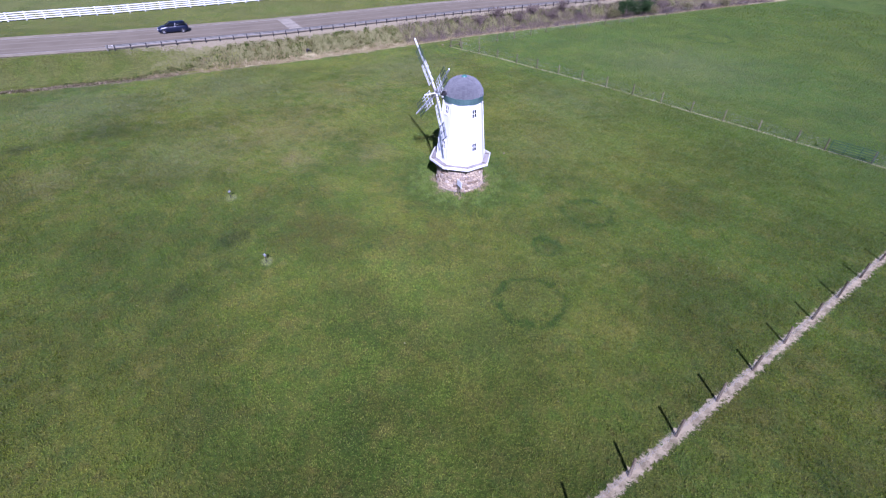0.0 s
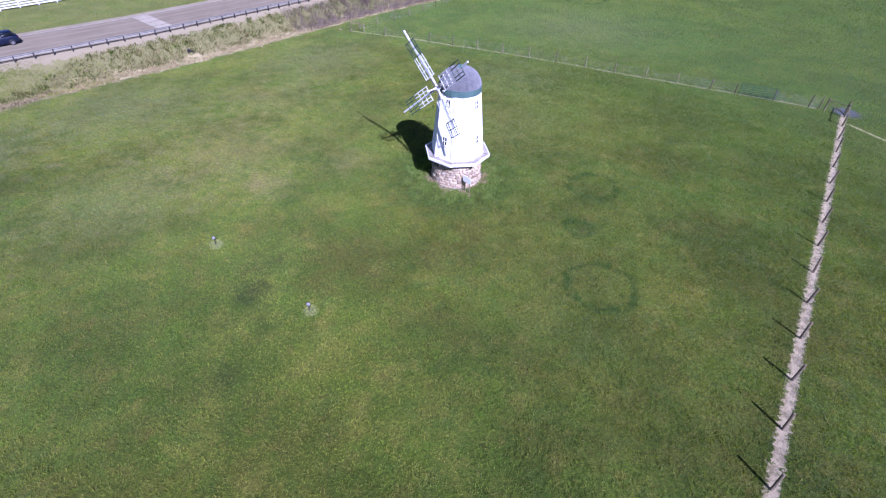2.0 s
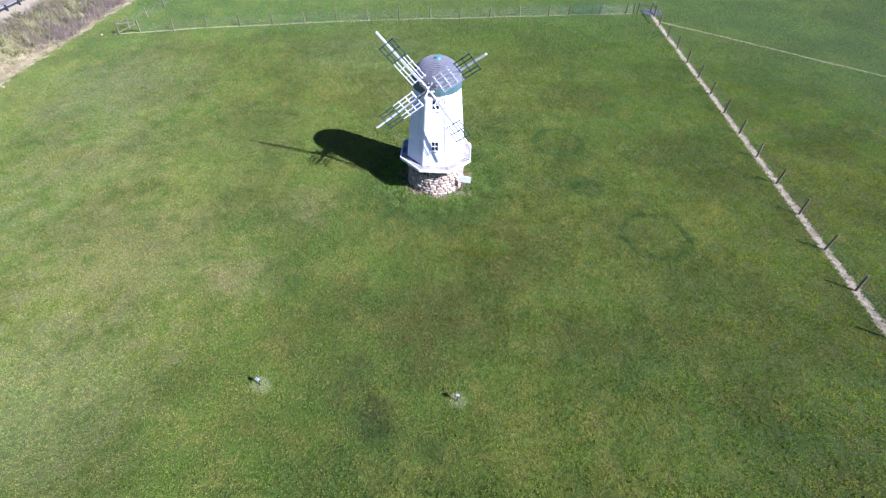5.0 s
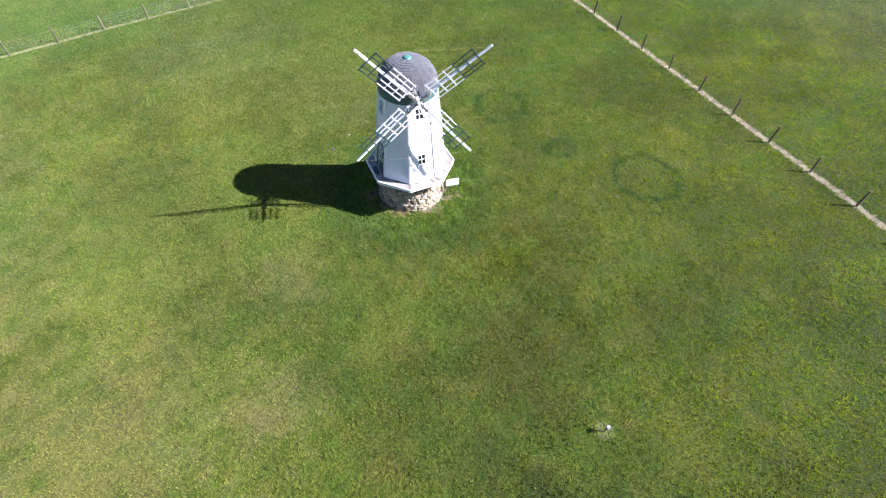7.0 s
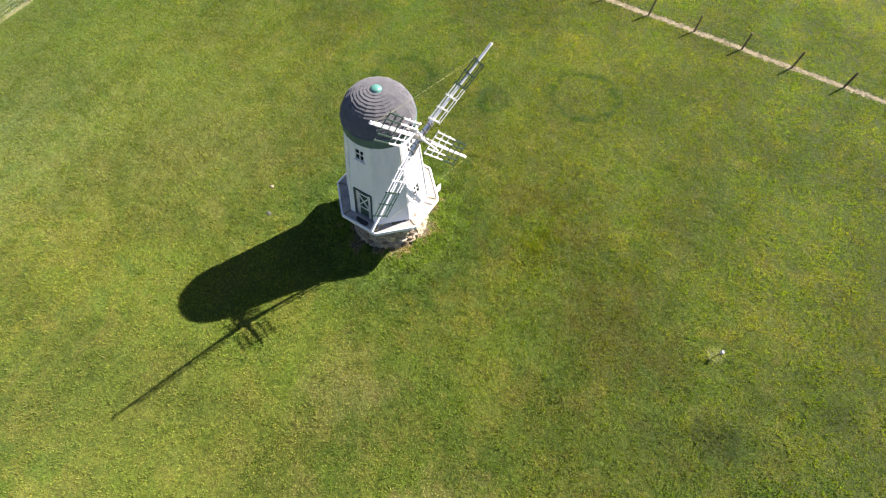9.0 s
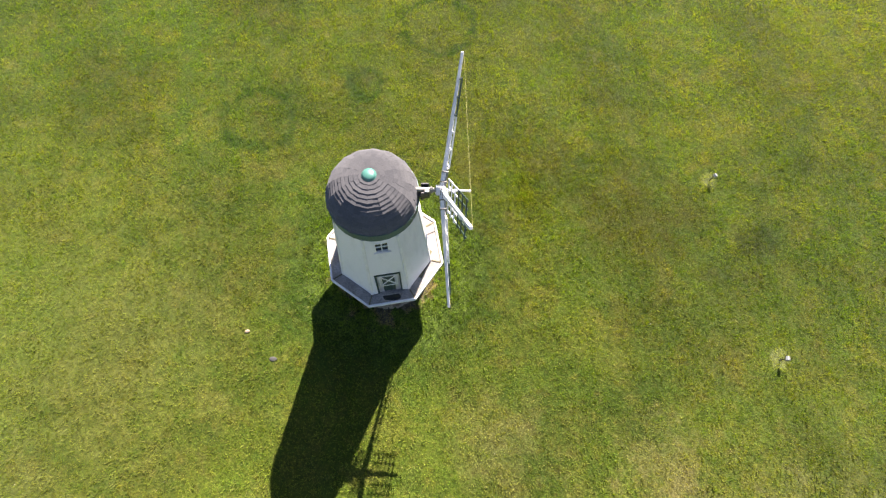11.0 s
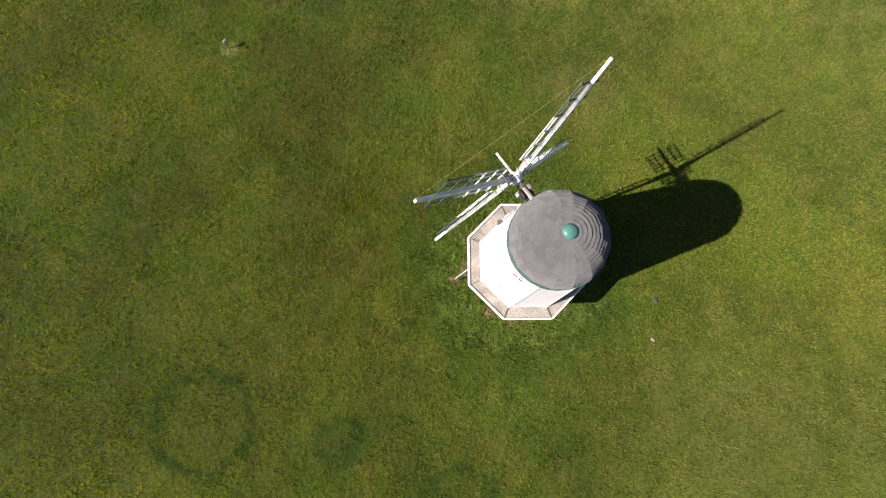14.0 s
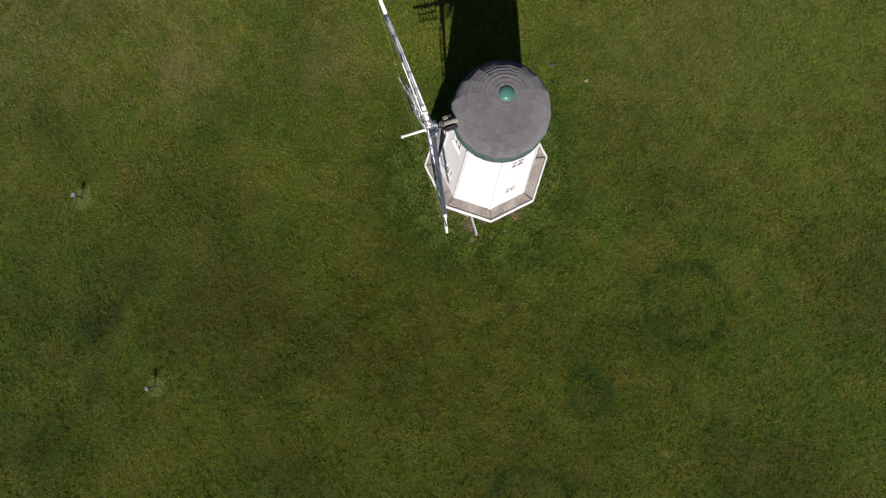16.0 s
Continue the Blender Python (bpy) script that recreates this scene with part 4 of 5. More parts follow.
def loose_stone(name, x, y, size, tint, label, turn):
    rnd = random.Random(int(x * 100))
    bm = bmesh.new()
    bmesh.ops.create_icosphere(bm, subdivisions=2, radius=0.5)
    for v in bm.verts:
        v.co *= 1 + 0.16 * noise.noise(v.co * 3 + Vector((x, y, 0)))
        v.co = Vector((v.co.x * size[0], v.co.y * size[1], v.co.z * size[2]))
    ob = part(name, bm, tint, None, label, True)
    ob.matrix_world = pose(*on(x, y, size[2] * 0.25), 0, 0, turn)
    tagged(ob, label, "stone")


PALE = aged("pale_stone", (0.20, 0.16, 0.105), (0.26, 0.21, 0.145), 6.0, 0.9, var=0.15)
SLATE = aged("grey_slab", (0.036, 0.036, 0.032), (0.052, 0.051, 0.046), 5.0, 0.95, var=0.2)
loose_stone("stone", 5.51, 41.81, (0.24, 0.16, 0.09), PALE, "pale sandy stone lying in the grass", 40)
loose_stone("slab", 3.85, 42.36, (0.36, 0.22, 0.05), SLATE, "flat grey slab lying in the grass", 20)


# ---- fences ----
def fence_post_mesh(h, r, wood):
    bm = bmesh.new()
    lathe(bm, [(r * 1.02, -0.2), (r, h * 0.5), (r * 0.94, h - 0.02), (r * 0.7, h), (0, h + 0.012)], 9)
    me = bpy.data.meshes.new("post")
    bm.to_mesh(me)
    bm.free()
    me.materials.append(wood)
    return me


POST_TALL, POST_WIRE = fence_post_mesh(1.24, 0.070, WOOD), fence_post_mesh(1.28, 0.070, GREYWOOD)


def wire_fence(name, label, places, me, skip=(), rnd_seed=1):
    """Posts at the places given, and strands of wire with stays between them."""
    rnd = random.Random(rnd_seed)
    f = thing(name, on(*places[0]), label, "fence")
    o = Vector(on(*places[0]))
    for x, y in places:
        p = link("post", me, None, f)
        p.matrix_basis = pose(*(Vector(on(x, y)) - o), rnd.uniform(-3, 3), rnd.uniform(-3, 3), rnd.uniform(0, 360)) @ Matrix.Diagonal((1, 1, rnd.uniform(0.95, 1.06), 1))
    for z in (0.12, 0.32, 0.52, 0.74, 0.98):
        bm = bmesh.new()
        for i, (a, b) in enumerate(zip(places, places[1:])):
            if i in skip:
                continue
            rod(bm, Vector(on(*a, z)) - o, Vector(on(*b, z)) - o, 0.003, n=3)
        part("wire", bm, WIRE, f)
    bm = bmesh.new()
    for i, (a, b) in enumerate(zip(places, places[1:])):
        if i in skip:
            continue
        for j in range(1, 12):
            q = Vector((a[0], a[1])).lerp(Vector((b[0], b[1])), j / 12)
            rod(bm, Vector(on(q.x, q.y, 0.12)) - o, Vector(on(q.x, q.y, 0.98)) - o, 0.0022, n=3)
    tagged(part("wire_mesh", bm, WIRE, f), kind="stuff")
    return f


def brace(name, at, label, pts, rails):
    """A corner of stout posts joined by rails."""
    b = thing(name, on(*at), label, "fence brace")
    o = Vector(on(*at))
    for x, y, h in pts:
        bm = bmesh.new()
        lathe(bm, [(0.085, -0.2), (0.082, h - 0.02), (0.06, h), (0, h + 0.01)], 10)
        p = part("post", bm, WOOD, b)
        p.matrix_basis = Matrix.Translation(Vector(on(x, y)) - o)
    for i, j, z0, z1 in rails:
        bm = bmesh.new()
        rod(bm, Vector(on(*pts[i][:2], z0)) - o, Vector(on(*pts[j][:2], z1)) - o, 0.045, 0.042, 8)
        part("rail", bm, WOOD, b)


places = [(2.83 + 2.752 * i, 7.12 + 1.985 * i) for i in range(-4, 14)]
wire_fence("wire_fence", "wire fence on round wooden posts over a worn dirt strip", places, POST_WIRE, rnd_seed=3)
brace("corner_brace", (43.55, 36.45), "fence corner of stout posts with top rails", [(43.6, 36.4, 1.32), (43.15, 38.35, 1.3), (41.6, 34.95, 1.25), (44.9, 37.3, 1.2)], [(0, 1, 1.12, 1.12), (0, 2, 1.1, 1.1), (1, 0, 1.05, 0.2), (0, 3, 1.0, 1.0)])
nx = [4.66 + 2.555 * i for i in range(13)]
places = [(x, NORTH_A[1] + (x - NORTH_A[0]) * (NORTH_B[1] - NORTH_A[1]) / (NORTH_B[0] - NORTH_A[0])) for x in [2.1] + nx + [37.15]]
wire_fence("wire_fence", "wire fence on round wooden posts across the pasture", places, POST_TALL, rnd_seed=5)
places = [(x, NORTH_A[1] + (x - NORTH_A[0]) * (NORTH_B[1] - NORTH_A[1]) / (NORTH_B[0] - NORTH_A[0])) for x in (39.9, 42.3, 43.0)]
wire_fence("wire_fence", "short wire fence between gate and corner", places, POST_TALL, rnd_seed=6)
line2 = [(0.4, 80.2), (7.8, 84.1), (14.2, 89.2), (20.8, 94.9), (29.6, 99.2), (35.6, 102.0), (42.6, 107.6), (54.0, 116.4), (130.0, 172.0)]
places = []
for i in range(41):
    x = 1.9 + 3.05 * i
    places.append((x, float(np.interp(x, [p[0] for p in line2], [p[1] for p in line2]))))
wire_fence("wire_fence", "wire fence on wooden posts beside the overgrown ditch", places, POST_TALL, rnd_seed=8)
brace("corner_brace", (0.4, 80.2), "fence corner of stout posts with top rails", [(0.4, 80.2, 1.3), (2.1, 79.0, 1.3), (1.9, 81.0, 1.25)], [(0, 1, 1.1, 1.1), (0, 2, 1.1, 1.1), (1, 0, 1.0, 0.2)])


def gate():
    a, b = Vector((37.15, 44.2, 0)), Vector((39.9, 41.52, 0))
    ang = math.degrees(math.atan2(b.y - a.y, b.x - a.x))
    w = (b - a).length - 0.16
    g = thing("field_gate", on(a.x, a.y, 0.1), "green tubular steel field gate, closed", "gate", rz=ang)
    for z in (0.05, 0.25, 0.45, 0.68, 0.92, 1.15):
        bm = bmesh.new()
        rod(bm, (0.1, 0, z), (w, 0, z), 0.022, n=8)
        part("rail", bm, GATEGREEN, g)
    for x in (0.1, 0.1 + (w - 0.1) / 3, 0.1 + (w - 0.1) * 2 / 3, w):
        bm = bmesh.new()
        rod(bm, (x, 0.0, 0.03), (x, 0.0, 1.17), 0.024, n=8)
        part("upright", bm, GATEGREEN, g)
    bm = bmesh.new()
    for z in (0.25, 0.95):
        rod(bm, (-0.03, 0, z), (0.12, 0, z), 0.018, n=6)
    part("hinge", bm, IRON, g)


gate()


# ---- road side ----
def guard_rail():
    u0 = -7.2
    n = 62
    step = 1.905
    x, y = by_road(u0, -0.1)
    o = Vector(on(x, y))
    g = thing("guard_rail", o, "long galvanised steel guard rail on short posts", "guard rail")

    def at(u, w, z):
        x, y = by_road(u, w)
        return Vector((x, y, 0.70 + z)) - o

    me = None
    for i in range(n):
        u = u0 + step * i
        if me is None:
            bm = bmesh.new()
            box(bm, (0, 0, 0.28), (0.012, 0.15, 0.95), None)
            box(bm, (0.055, 0.069, 0.28), (0.11, 0.012, 0.95), None)
            box(bm, (0.055, -0.069, 0.28), (0.11, 0.012, 0.95), None)
            me = bpy.data.meshes.new("post")
            bm.to_mesh(me)
            bm.free()
            # darker than the steel beam: the posts' shade is put into their colour
            me.materials.append(IRON)
        p = link("post", me, None, g)
        d = at(u + 0.1, -0.1, 0) - at(u - 0.1, -0.1, 0)
        p.matrix_basis = Matrix.Translation(at(u, -0.16, -0.1)) @ pose(0, 0, 0, 0, 0, math.degrees(math.atan2(d.y, d.x)))
    prof = [(0.0, 0.42), (0.02, 0.44), (0.075, 0.50), (0.075, 0.53), (0.0, 0.575), (0.0, 0.595), (0.075, 0.64), (0.075, 0.67), (0.02, 0.73), (0.0, 0.75)]
    for i in range(0, n - 1, 2):
        verts, faces = [], []
        for s in range(5):
            u = u0 + step * (i + s / 2.0)
            if u > u0 + step * (n - 1) + 0.01:
                break
            for w, z in prof:
                verts.append(at(u, w - 0.02, z))
            for w, z in prof:
                verts.append(at(u, w - 0.032, z))
        m = len(prof)
        rows = len(verts) // (2 * m)
        for s in range(rows - 1):
            for side in (0, m):
                for t in range(m - 1):
                    a = s * 2 * m + side + t
                    q = (a, a + 2 * m, a + 2 * m + 1, a + 1)
                    faces.append(q if side == 0 else q[::-1])
            for t in (0, m - 1):
                a = s * 2 * m + t
                faces.append((a, a + m, a + 3 * m, a + 2 * m))
        raw("rail", verts, faces, STEEL, g)
    bm = bmesh.new()
    for z in (0.50, 0.66):
        rod(bm, at(u0, -0.05, z), at(u0 - 0.7, -0.05, z - 0.02), 0.06, 0.05, 8)
    box(bm, at(u0 - 0.8, -0.05, 0.55), (0.22, 0.3, 0.42), None, 0.03)
    box(bm, at(u0 - 0.8, -0.05, 0.18), (0.12, 0.14, 0.5), None, 0.01)
    part("end_terminal", bm, STEEL, g, "grey steel end terminal")


guard_rail()


def white_fence():
    u0, n, step = -54.0, 36, 2.44
    x, y = by_road(u0, 25.1 + 0.107 * u0)
    o = Vector(on(x, y))
    f = thing("rail_fence", o, "white painted four-rail horse fence", "fence")
    bm = bmesh.new()
    box(bm, (0, 0, 0.62), (0.13, 0.13, 1.45), None, 0.008)
    box(bm, (0, 0, 1.36), (0.16, 0.16, 0.04), None, 0.008)
    me = bpy.data.meshes.new("post")
    bm.to_mesh(me)
    bm.free()
    me.materials.append(TRIM)
    pts = []
    for i in range(n):
        x, y = by_road(u0 + step * i, 25.1 + 0.107 * (u0 + step * i))
        pts.append(Vector(on(x, y)) - o)
    ang = math.degrees(math.atan2(pts[-1].y - pts[0].y, pts[-1].x - pts[0].x))
    for q in pts:
        link("post", me, None, f).matrix_basis = Matrix.Translation(q) @ pose(0, 0, 0, 0, 0, ang)
    for i, (a, b) in enumerate(zip(pts, pts[1:])):
        for z in (0.30, 0.62, 0.94, 1.26):
            bm = bmesh.new()
            bar(bm, a + Vector((0, 0, z)), b + Vector((0, 0, z)), 0.045, 0.15)
            part("rail", bm, TRIM, f)


white_fence()


def car():
    x, y = by_road(0.6, 7.3)
    c = thing("car", (x, y, 0.79), "dark blue hatchback car on the road", "car", rz=math.degrees(math.atan2(RU[1], RU[0])) + 180)
    # body by cross-sections along x (front at +x)
    secs = [(-2.12, 0.46, 0.78, 0.62, 0.70), (-2.05, 0.30, 0.95, 0.80, 0.80), (-1.5, 0.24, 1.0, 0.87, 0.86), (-0.4, 0.22, 0.98, 0.89, 0.88), (0.9, 0.22, 0.95, 0.88, 0.86), (1.55, 0.24, 0.86, 0.86, 0.80), (2.0, 0.30, 0.74, 0.78, 0.70), (2.14, 0.42, 0.62, 0.60, 0.56)]
    bm = bmesh.new()
    rings = []
    for x, z0, z1, w0, w1 in secs:
        zm = z0 + (z1 - z0) * 0.62
        ring = [(-w0, z0), (-w0 * 1.02, zm), (-w1, z1), (0, z1 + 0.03), (w1, z1), (w0 * 1.02, zm), (w0, z0), (0, z0)]
        rings.append([bm.verts.new((x, a, b)) for a, b in ring])
    for p, q in zip(rings, rings[1:]):
        for i in range(8):
            j = (i + 1) % 8
            bm.faces.new((p[i], p[j], q[j], q[i]))
    bm.faces.new(rings[0])
    bm.faces.new(rings[-1][::-1])
    bmesh.ops.recalc_face_normals(bm, faces=bm.faces)
    bmesh.ops.bevel(bm, geom=list(bm.edges), offset=0.02, segments=1, affect="EDGES")
    body = part("body", bm, CARPAINT, c, "dark blue glossy bodywork", True)

    def shell(x0, x1, x2, x3, z0, z1, w0, w1, name, mt, par, grow=0.0):
        bm = bmesh.new()
        lo = [bm.verts.new(p) for p in ((x0 - grow, -w0 - grow, z0), (x3 + grow, -w0 - grow, z0), (x3 + grow, w0 + grow, z0), (x0 - grow, w0 + grow, z0))]
        hi = [bm.verts.new(p) for p in ((x1, -w1, z1), (x2, -w1, z1), (x2, w1, z1), (x1, w1, z1))]
        bm.faces.new(hi)
        bm.faces.new(lo[::-1])
        for i in range(4):
            j = (i + 1) % 4
            bm.faces.new((lo[i], lo[j], hi[j], hi[i]))
        bmesh.ops.bevel(bm, geom=list(bm.edges), offset=0.04, segments=2, affect="EDGES")
        return part(name, bm, mt, par, smooth=True)

    shell(-1.95, -1.55, 0.25, 1.05, 0.93, 1.40, 0.82, 0.62, "glasshouse", CARGLASS, c)
    shell(-1.72, -1.55, 0.28, 0.42, 1.36, 1.455, 0.66, 0.56, "roof", CARPAINT, c)
    for sx in (-1, 1):
        for xa, za, xb, zb in ((1.02, 0.94, 0.28, 1.38), (-0.35, 0.96, -0.38, 1.38), (-1.88, 0.96, -1.55, 1.38)):
            bm = bmesh.new()
            bar(bm, (xa, sx * 0.83, za), (xb, sx * 0.635, zb), 0.07, 0.05)
            part("pillar", bm, CARGLASS, body)
        bm = bmesh.new()
        box(bm, (0.62, sx * 0.96, 0.98), (0.14, 0.18, 0.12), None, 0.03)
        part("mirror", bm, CARPAINT, body)
        bm = bmesh.new()
        box(bm, (2.02, sx * 0.56, 0.66), (0.18, 0.32, 0.13), None, 0.03)
        part("headlight", bm, LENS, body, "clear headlight")
        bm = bmesh.new()
        box(bm, (-2.06, sx * 0.62, 0.84), (0.10, 0.20, 0.18), None, 0.02)
        part("tail_light", bm, TAIL, body, "red tail light")
        for xw in (-1.28, 1.32):
            bm = bmesh.new()
            m = pose(xw, sx * 0.80, 0.32, 90, 0, 0)
            lathe(bm, [(0.20, -0.10), (0.30, -0.11), (0.325, -0.07), (0.325, 0.07), (0.30, 0.11), (0.20, 0.10)], 20)
            bmesh.ops.transform(bm, matrix=m, verts=bm.verts)
            wheel = part("wheel", bm, TYRE, c, "black tyre")
            bm = bmesh.new()
            rod(bm, (0, 0, -0.085), (0, 0, 0.085), 0.06, 0.06, 10)
            rod(bm, (0, 0, -0.07), (0, 0, 0.07), 0.215, 0.215, 20)
            for a in range(5):
                box(bm, (0.12, 0, 0), (0.18, 0.05, 0.18), pose(0, 0, 0, 0, 0, 72 * a), 0.008)
            bmesh.ops.transform(bm, matrix=m, verts=bm.verts)
            part("rim", bm, ALLOY, wheel, "bright alloy rim")


CARGLASS = aged("tinted_car_glass", (0.006, 0.008, 0.010), (0.010, 0.012, 0.014), 3.0, 0.35, var=0.05, bump=0.0, spec=0.25)
TAIL = aged("tail_light_plastic", (0.25, 0.012, 0.01), (0.3, 0.015, 0.012), 8.0, 0.25, var=0.1, bump=0.0)
car()


PIPE = (-21.2, 76.6)


def culvert():
    x, y = PIPE
    z = -1.35
    c = thing("culvert_pipe", (x, y, z), "dark open drain pipe in the ditch bank", "pipe")
    d = Vector((-RV[0], -RV[1], 0)) * -1
    bm = bmesh.new()
    lathe(bm, [(0.30, -0.45), (0.35, -0.45), (0.35, 1.2), (0.30, 1.2), (0.30, -0.45)], 20)
    bmesh.ops.transform(bm, matrix=Matrix.Translation((0, 0, 0.35)) @ d.to_track_quat("Z", "Y").to_matrix().to_4x4(), verts=bm.verts)
    part("pipe", bm, IRON, c, "dark corrugated steel pipe")
    # added black disc across the bore paints the shade inside the pipe
    bm = bmesh.new()
    bmesh.ops.create_circle(bm, cap_ends=True, segments=20, radius=0.31, matrix=Matrix.Translation((0, 0, 0.35)) @ d.to_track_quat("Z", "Y").to_matrix().to_4x4() @ Matrix.Translation((0, 0, 0.4)))
    part("shade_disc", bm, TYRE, c, "black disc standing for the shade inside the pipe")


culvert()

for i, (x, y) in enumerate(((-0.9, 81.6), (-12.3, 76.6), (-30.0, 69.5))):
    loose_stone("stone", x, y, (0.30, 0.26, 0.22), PALE, "bleached white stone at the ditch edge", 30 * i)


# ---- plants ----
def blades(name, xy, h, w, bend, material, label, category, per=1, seed=1, sink=0.0):
    """Many upright blades, each one bent triangle pair, in one mesh."""
    rng = np.random.default_rng(seed)
    n = len(xy)
    a = rng.uniform(0, 2 * np.pi, n)
    x, y = xy[:, 0], xy[:, 1]
    z = land(x, y) - sink
    side = np.stack([np.cos(a), np.sin(a), np.zeros(n)], 1) * (w / 2)[:, None]
    b = rng.uniform(0, 2 * np.pi, n)
    lean = np.stack([np.cos(b), np.sin(b), np.zeros(n)], 1) * (bend * h)[:, None]
    p = np.stack([x, y, z], 1)
    up = np.stack([np.zeros(n), np.zeros(n), h], 1)
    v = np.stack([p - side, p + side, p + up * 0.55 + lean * 0.3 + side * 0.8, p + up * 0.55 + lean * 0.3 - side * 0.8, p + up + lean], 1).reshape(-1, 3)
    i = np.arange(n)[:, None] * 5
    quads, tris = (i + [0, 1, 2, 3]), (i + [3, 2, 4])
    me = bpy.data.meshes.new(name)
    loops = np.concatenate([quads.ravel(), tris.ravel()])
    me.vertices.add(len(v))
    me.vertices.foreach_set("co", v.ravel())
    me.loops.add(len(loops))
    me.loops.foreach_set("vertex_index", loops.astype(np.int32))
    me.polygons.add(2 * n)
    me.polygons.foreach_set("loop_start", np.concatenate([np.arange(n) * 4, 4 * n + np.arange(n) * 3]).astype(np.int32))
    me.update(calc_edges=True)
    me.validate()
    return tagged(link(name, me, material), label, category, kind="stuff")


def ditch_growth():
    rng = np.random.default_rng(11)

    def band(n, u0, u1, w0, w1):
        u = rng.uniform(u0, u1, n)
        w = rng.uniform(w0, w1, n)
        low = np.interp(u, [-30.0, -12.0, -4.0, 6.0], [-9.3, -8.9, -8.4, -8.0])
        w = low + (w + 8.0) * np.interp(u, [-16.0, -4.0, 8.0], [0.2, 0.45, 1.0])
        v = edge_v(u) + w
        xy = np.stack([RU[0] * u + RV[0] * v, RU[1] * u + RV[1] * v], 1)
        near = np.hypot(xy[:, 0] - PIPE[0] - 0.3, xy[:, 1] - PIPE[1] + 0.8) < 0.75
        xy[near] += np.array([[-3.5, -1.9]])
        return xy

    def clump(xy, spread, per):
        n = len(xy)
        return np.repeat(xy, per, 0) + rng.normal(0, spread, (n * per, 2))

    xy = clump(band(900, -3, 130, -5.6, -1.9), 0.25, 12)
    h = np.repeat(rng.uniform(0.15, 0.62, 900), 12) * rng.uniform(0.5, 1.25, 900 * 12)
    blades("reeds", xy, h, rng.uniform(0.02, 0.05, len(xy)), rng.uniform(0.2, 1.1, len(xy)), REED, "dry tan reeds and weeds filling the ditch", "reeds", seed=2, sink=0.05)
    xy = clump(band(2300, -13, 100, -5.0, -1.4), 0.24, 22)
    h = np.repeat(0.08 + 0.36 * rng.uniform(0, 1, 2300) ** 2, 22) * rng.uniform(0.5, 1.2, 50600)
    blades("weeds", xy, h, rng.uniform(0.05, 0.10, len(xy)), rng.uniform(0.4, 1.5, len(xy)), WEED, "green weeds on the ditch bank", "weeds", seed=3, sink=0.05)
    xy = clump(band(3200, -4, 120, -8.2, -4.0), 0.25, 14)
    blades("dead_grass", xy, rng.uniform(0.10, 0.35, len(xy)), rng.uniform(0.015, 0.04, len(xy)), rng.uniform(0.6, 1.6, len(xy)), HAY, "flattened dead grass along the ditch edge", "dead grass", seed=4, sink=0.03)
    xy = clump(band(420, -30, 0, -8.0, -5.5), 0.3, 14)
    blades("gutter_weeds", xy, rng.uniform(0.08, 0.32, len(xy)), rng.uniform(0.03, 0.07, len(xy)), rng.uniform(0.4, 1.3, len(xy)), GUTTER, "brown and olive weeds in the shallow gutter", "weeds", seed=14, sink=0.03)
    xy = clump(band(1900, 34, 130, -7.6, -1.6), 0.3, 14)
    h = np.repeat(rng.uniform(0.5, 1.5, 1900), 14) * rng.uniform(0.5, 1.1, 26600)
    blades("brush", xy, h, rng.uniform(0.015, 0.035, len(xy)), rng.uniform(0.1, 0.7, len(xy)), TWIG, "bare brown brush along the ditch", "brush", seed=5, sink=0.05)


ditch_growth()


def bush(x, y, size, seed, material, label, leaf=0.16, count=2600):
    """Stems that fork, and a crown of single leaves round their ends."""
    rnd = random.Random(seed)
    b = thing("bush", on(x, y), label, "bush")
    bm = bmesh.new()
    ends = []
    for i in range(9):
        a = rnd.uniform(0, 6.283)
        d = Vector((math.cos(a) * rnd.uniform(0.1, 0.5), math.sin(a) * rnd.uniform(0.1, 0.5), 1)) * size[2] * 0.5
        rod(bm, (rnd.uniform(-0.1, 0.1), rnd.uniform(-0.1, 0.1), -0.1), d, 0.05, 0.025, 6)
        for j in range(5):
            e = d + Vector((rnd.gauss(0, size[0] * 0.22), rnd.gauss(0, size[1] * 0.22), rnd.uniform(-0.1, 0.42) * size[2]))
            rod(bm, d, e, 0.022, 0.008, 5)
            ends.append(e)
    part("stems", bm, TWIG, b)
    verts, faces = [], []
    for i in range(count):
        e = rnd.choice(ends) + Vector((rnd.gauss(0, 0.26), rnd.gauss(0, 0.26), rnd.gauss(0, 0.22)))
        e.z = max(0.05, e.z)
        t = Euler((rnd.uniform(0, 6.3), rnd.uniform(0, 6.3), rnd.uniform(0, 6.3))).to_matrix()
        l = leaf * rnd.uniform(0.6, 1.3)
        k0 = len(verts)
        verts += [tuple(e + t @ Vector(q)) for q in ((0, 0, 0), (l * 0.5, l * 0.28, 0.02), (l, 0, 0), (l * 0.5, -l * 0.28, 0.02))]
        faces.append((k0, k0 + 1, k0 + 2, k0 + 3))
    tagged(raw("crown", verts, faces, material, b), kind="stuff")


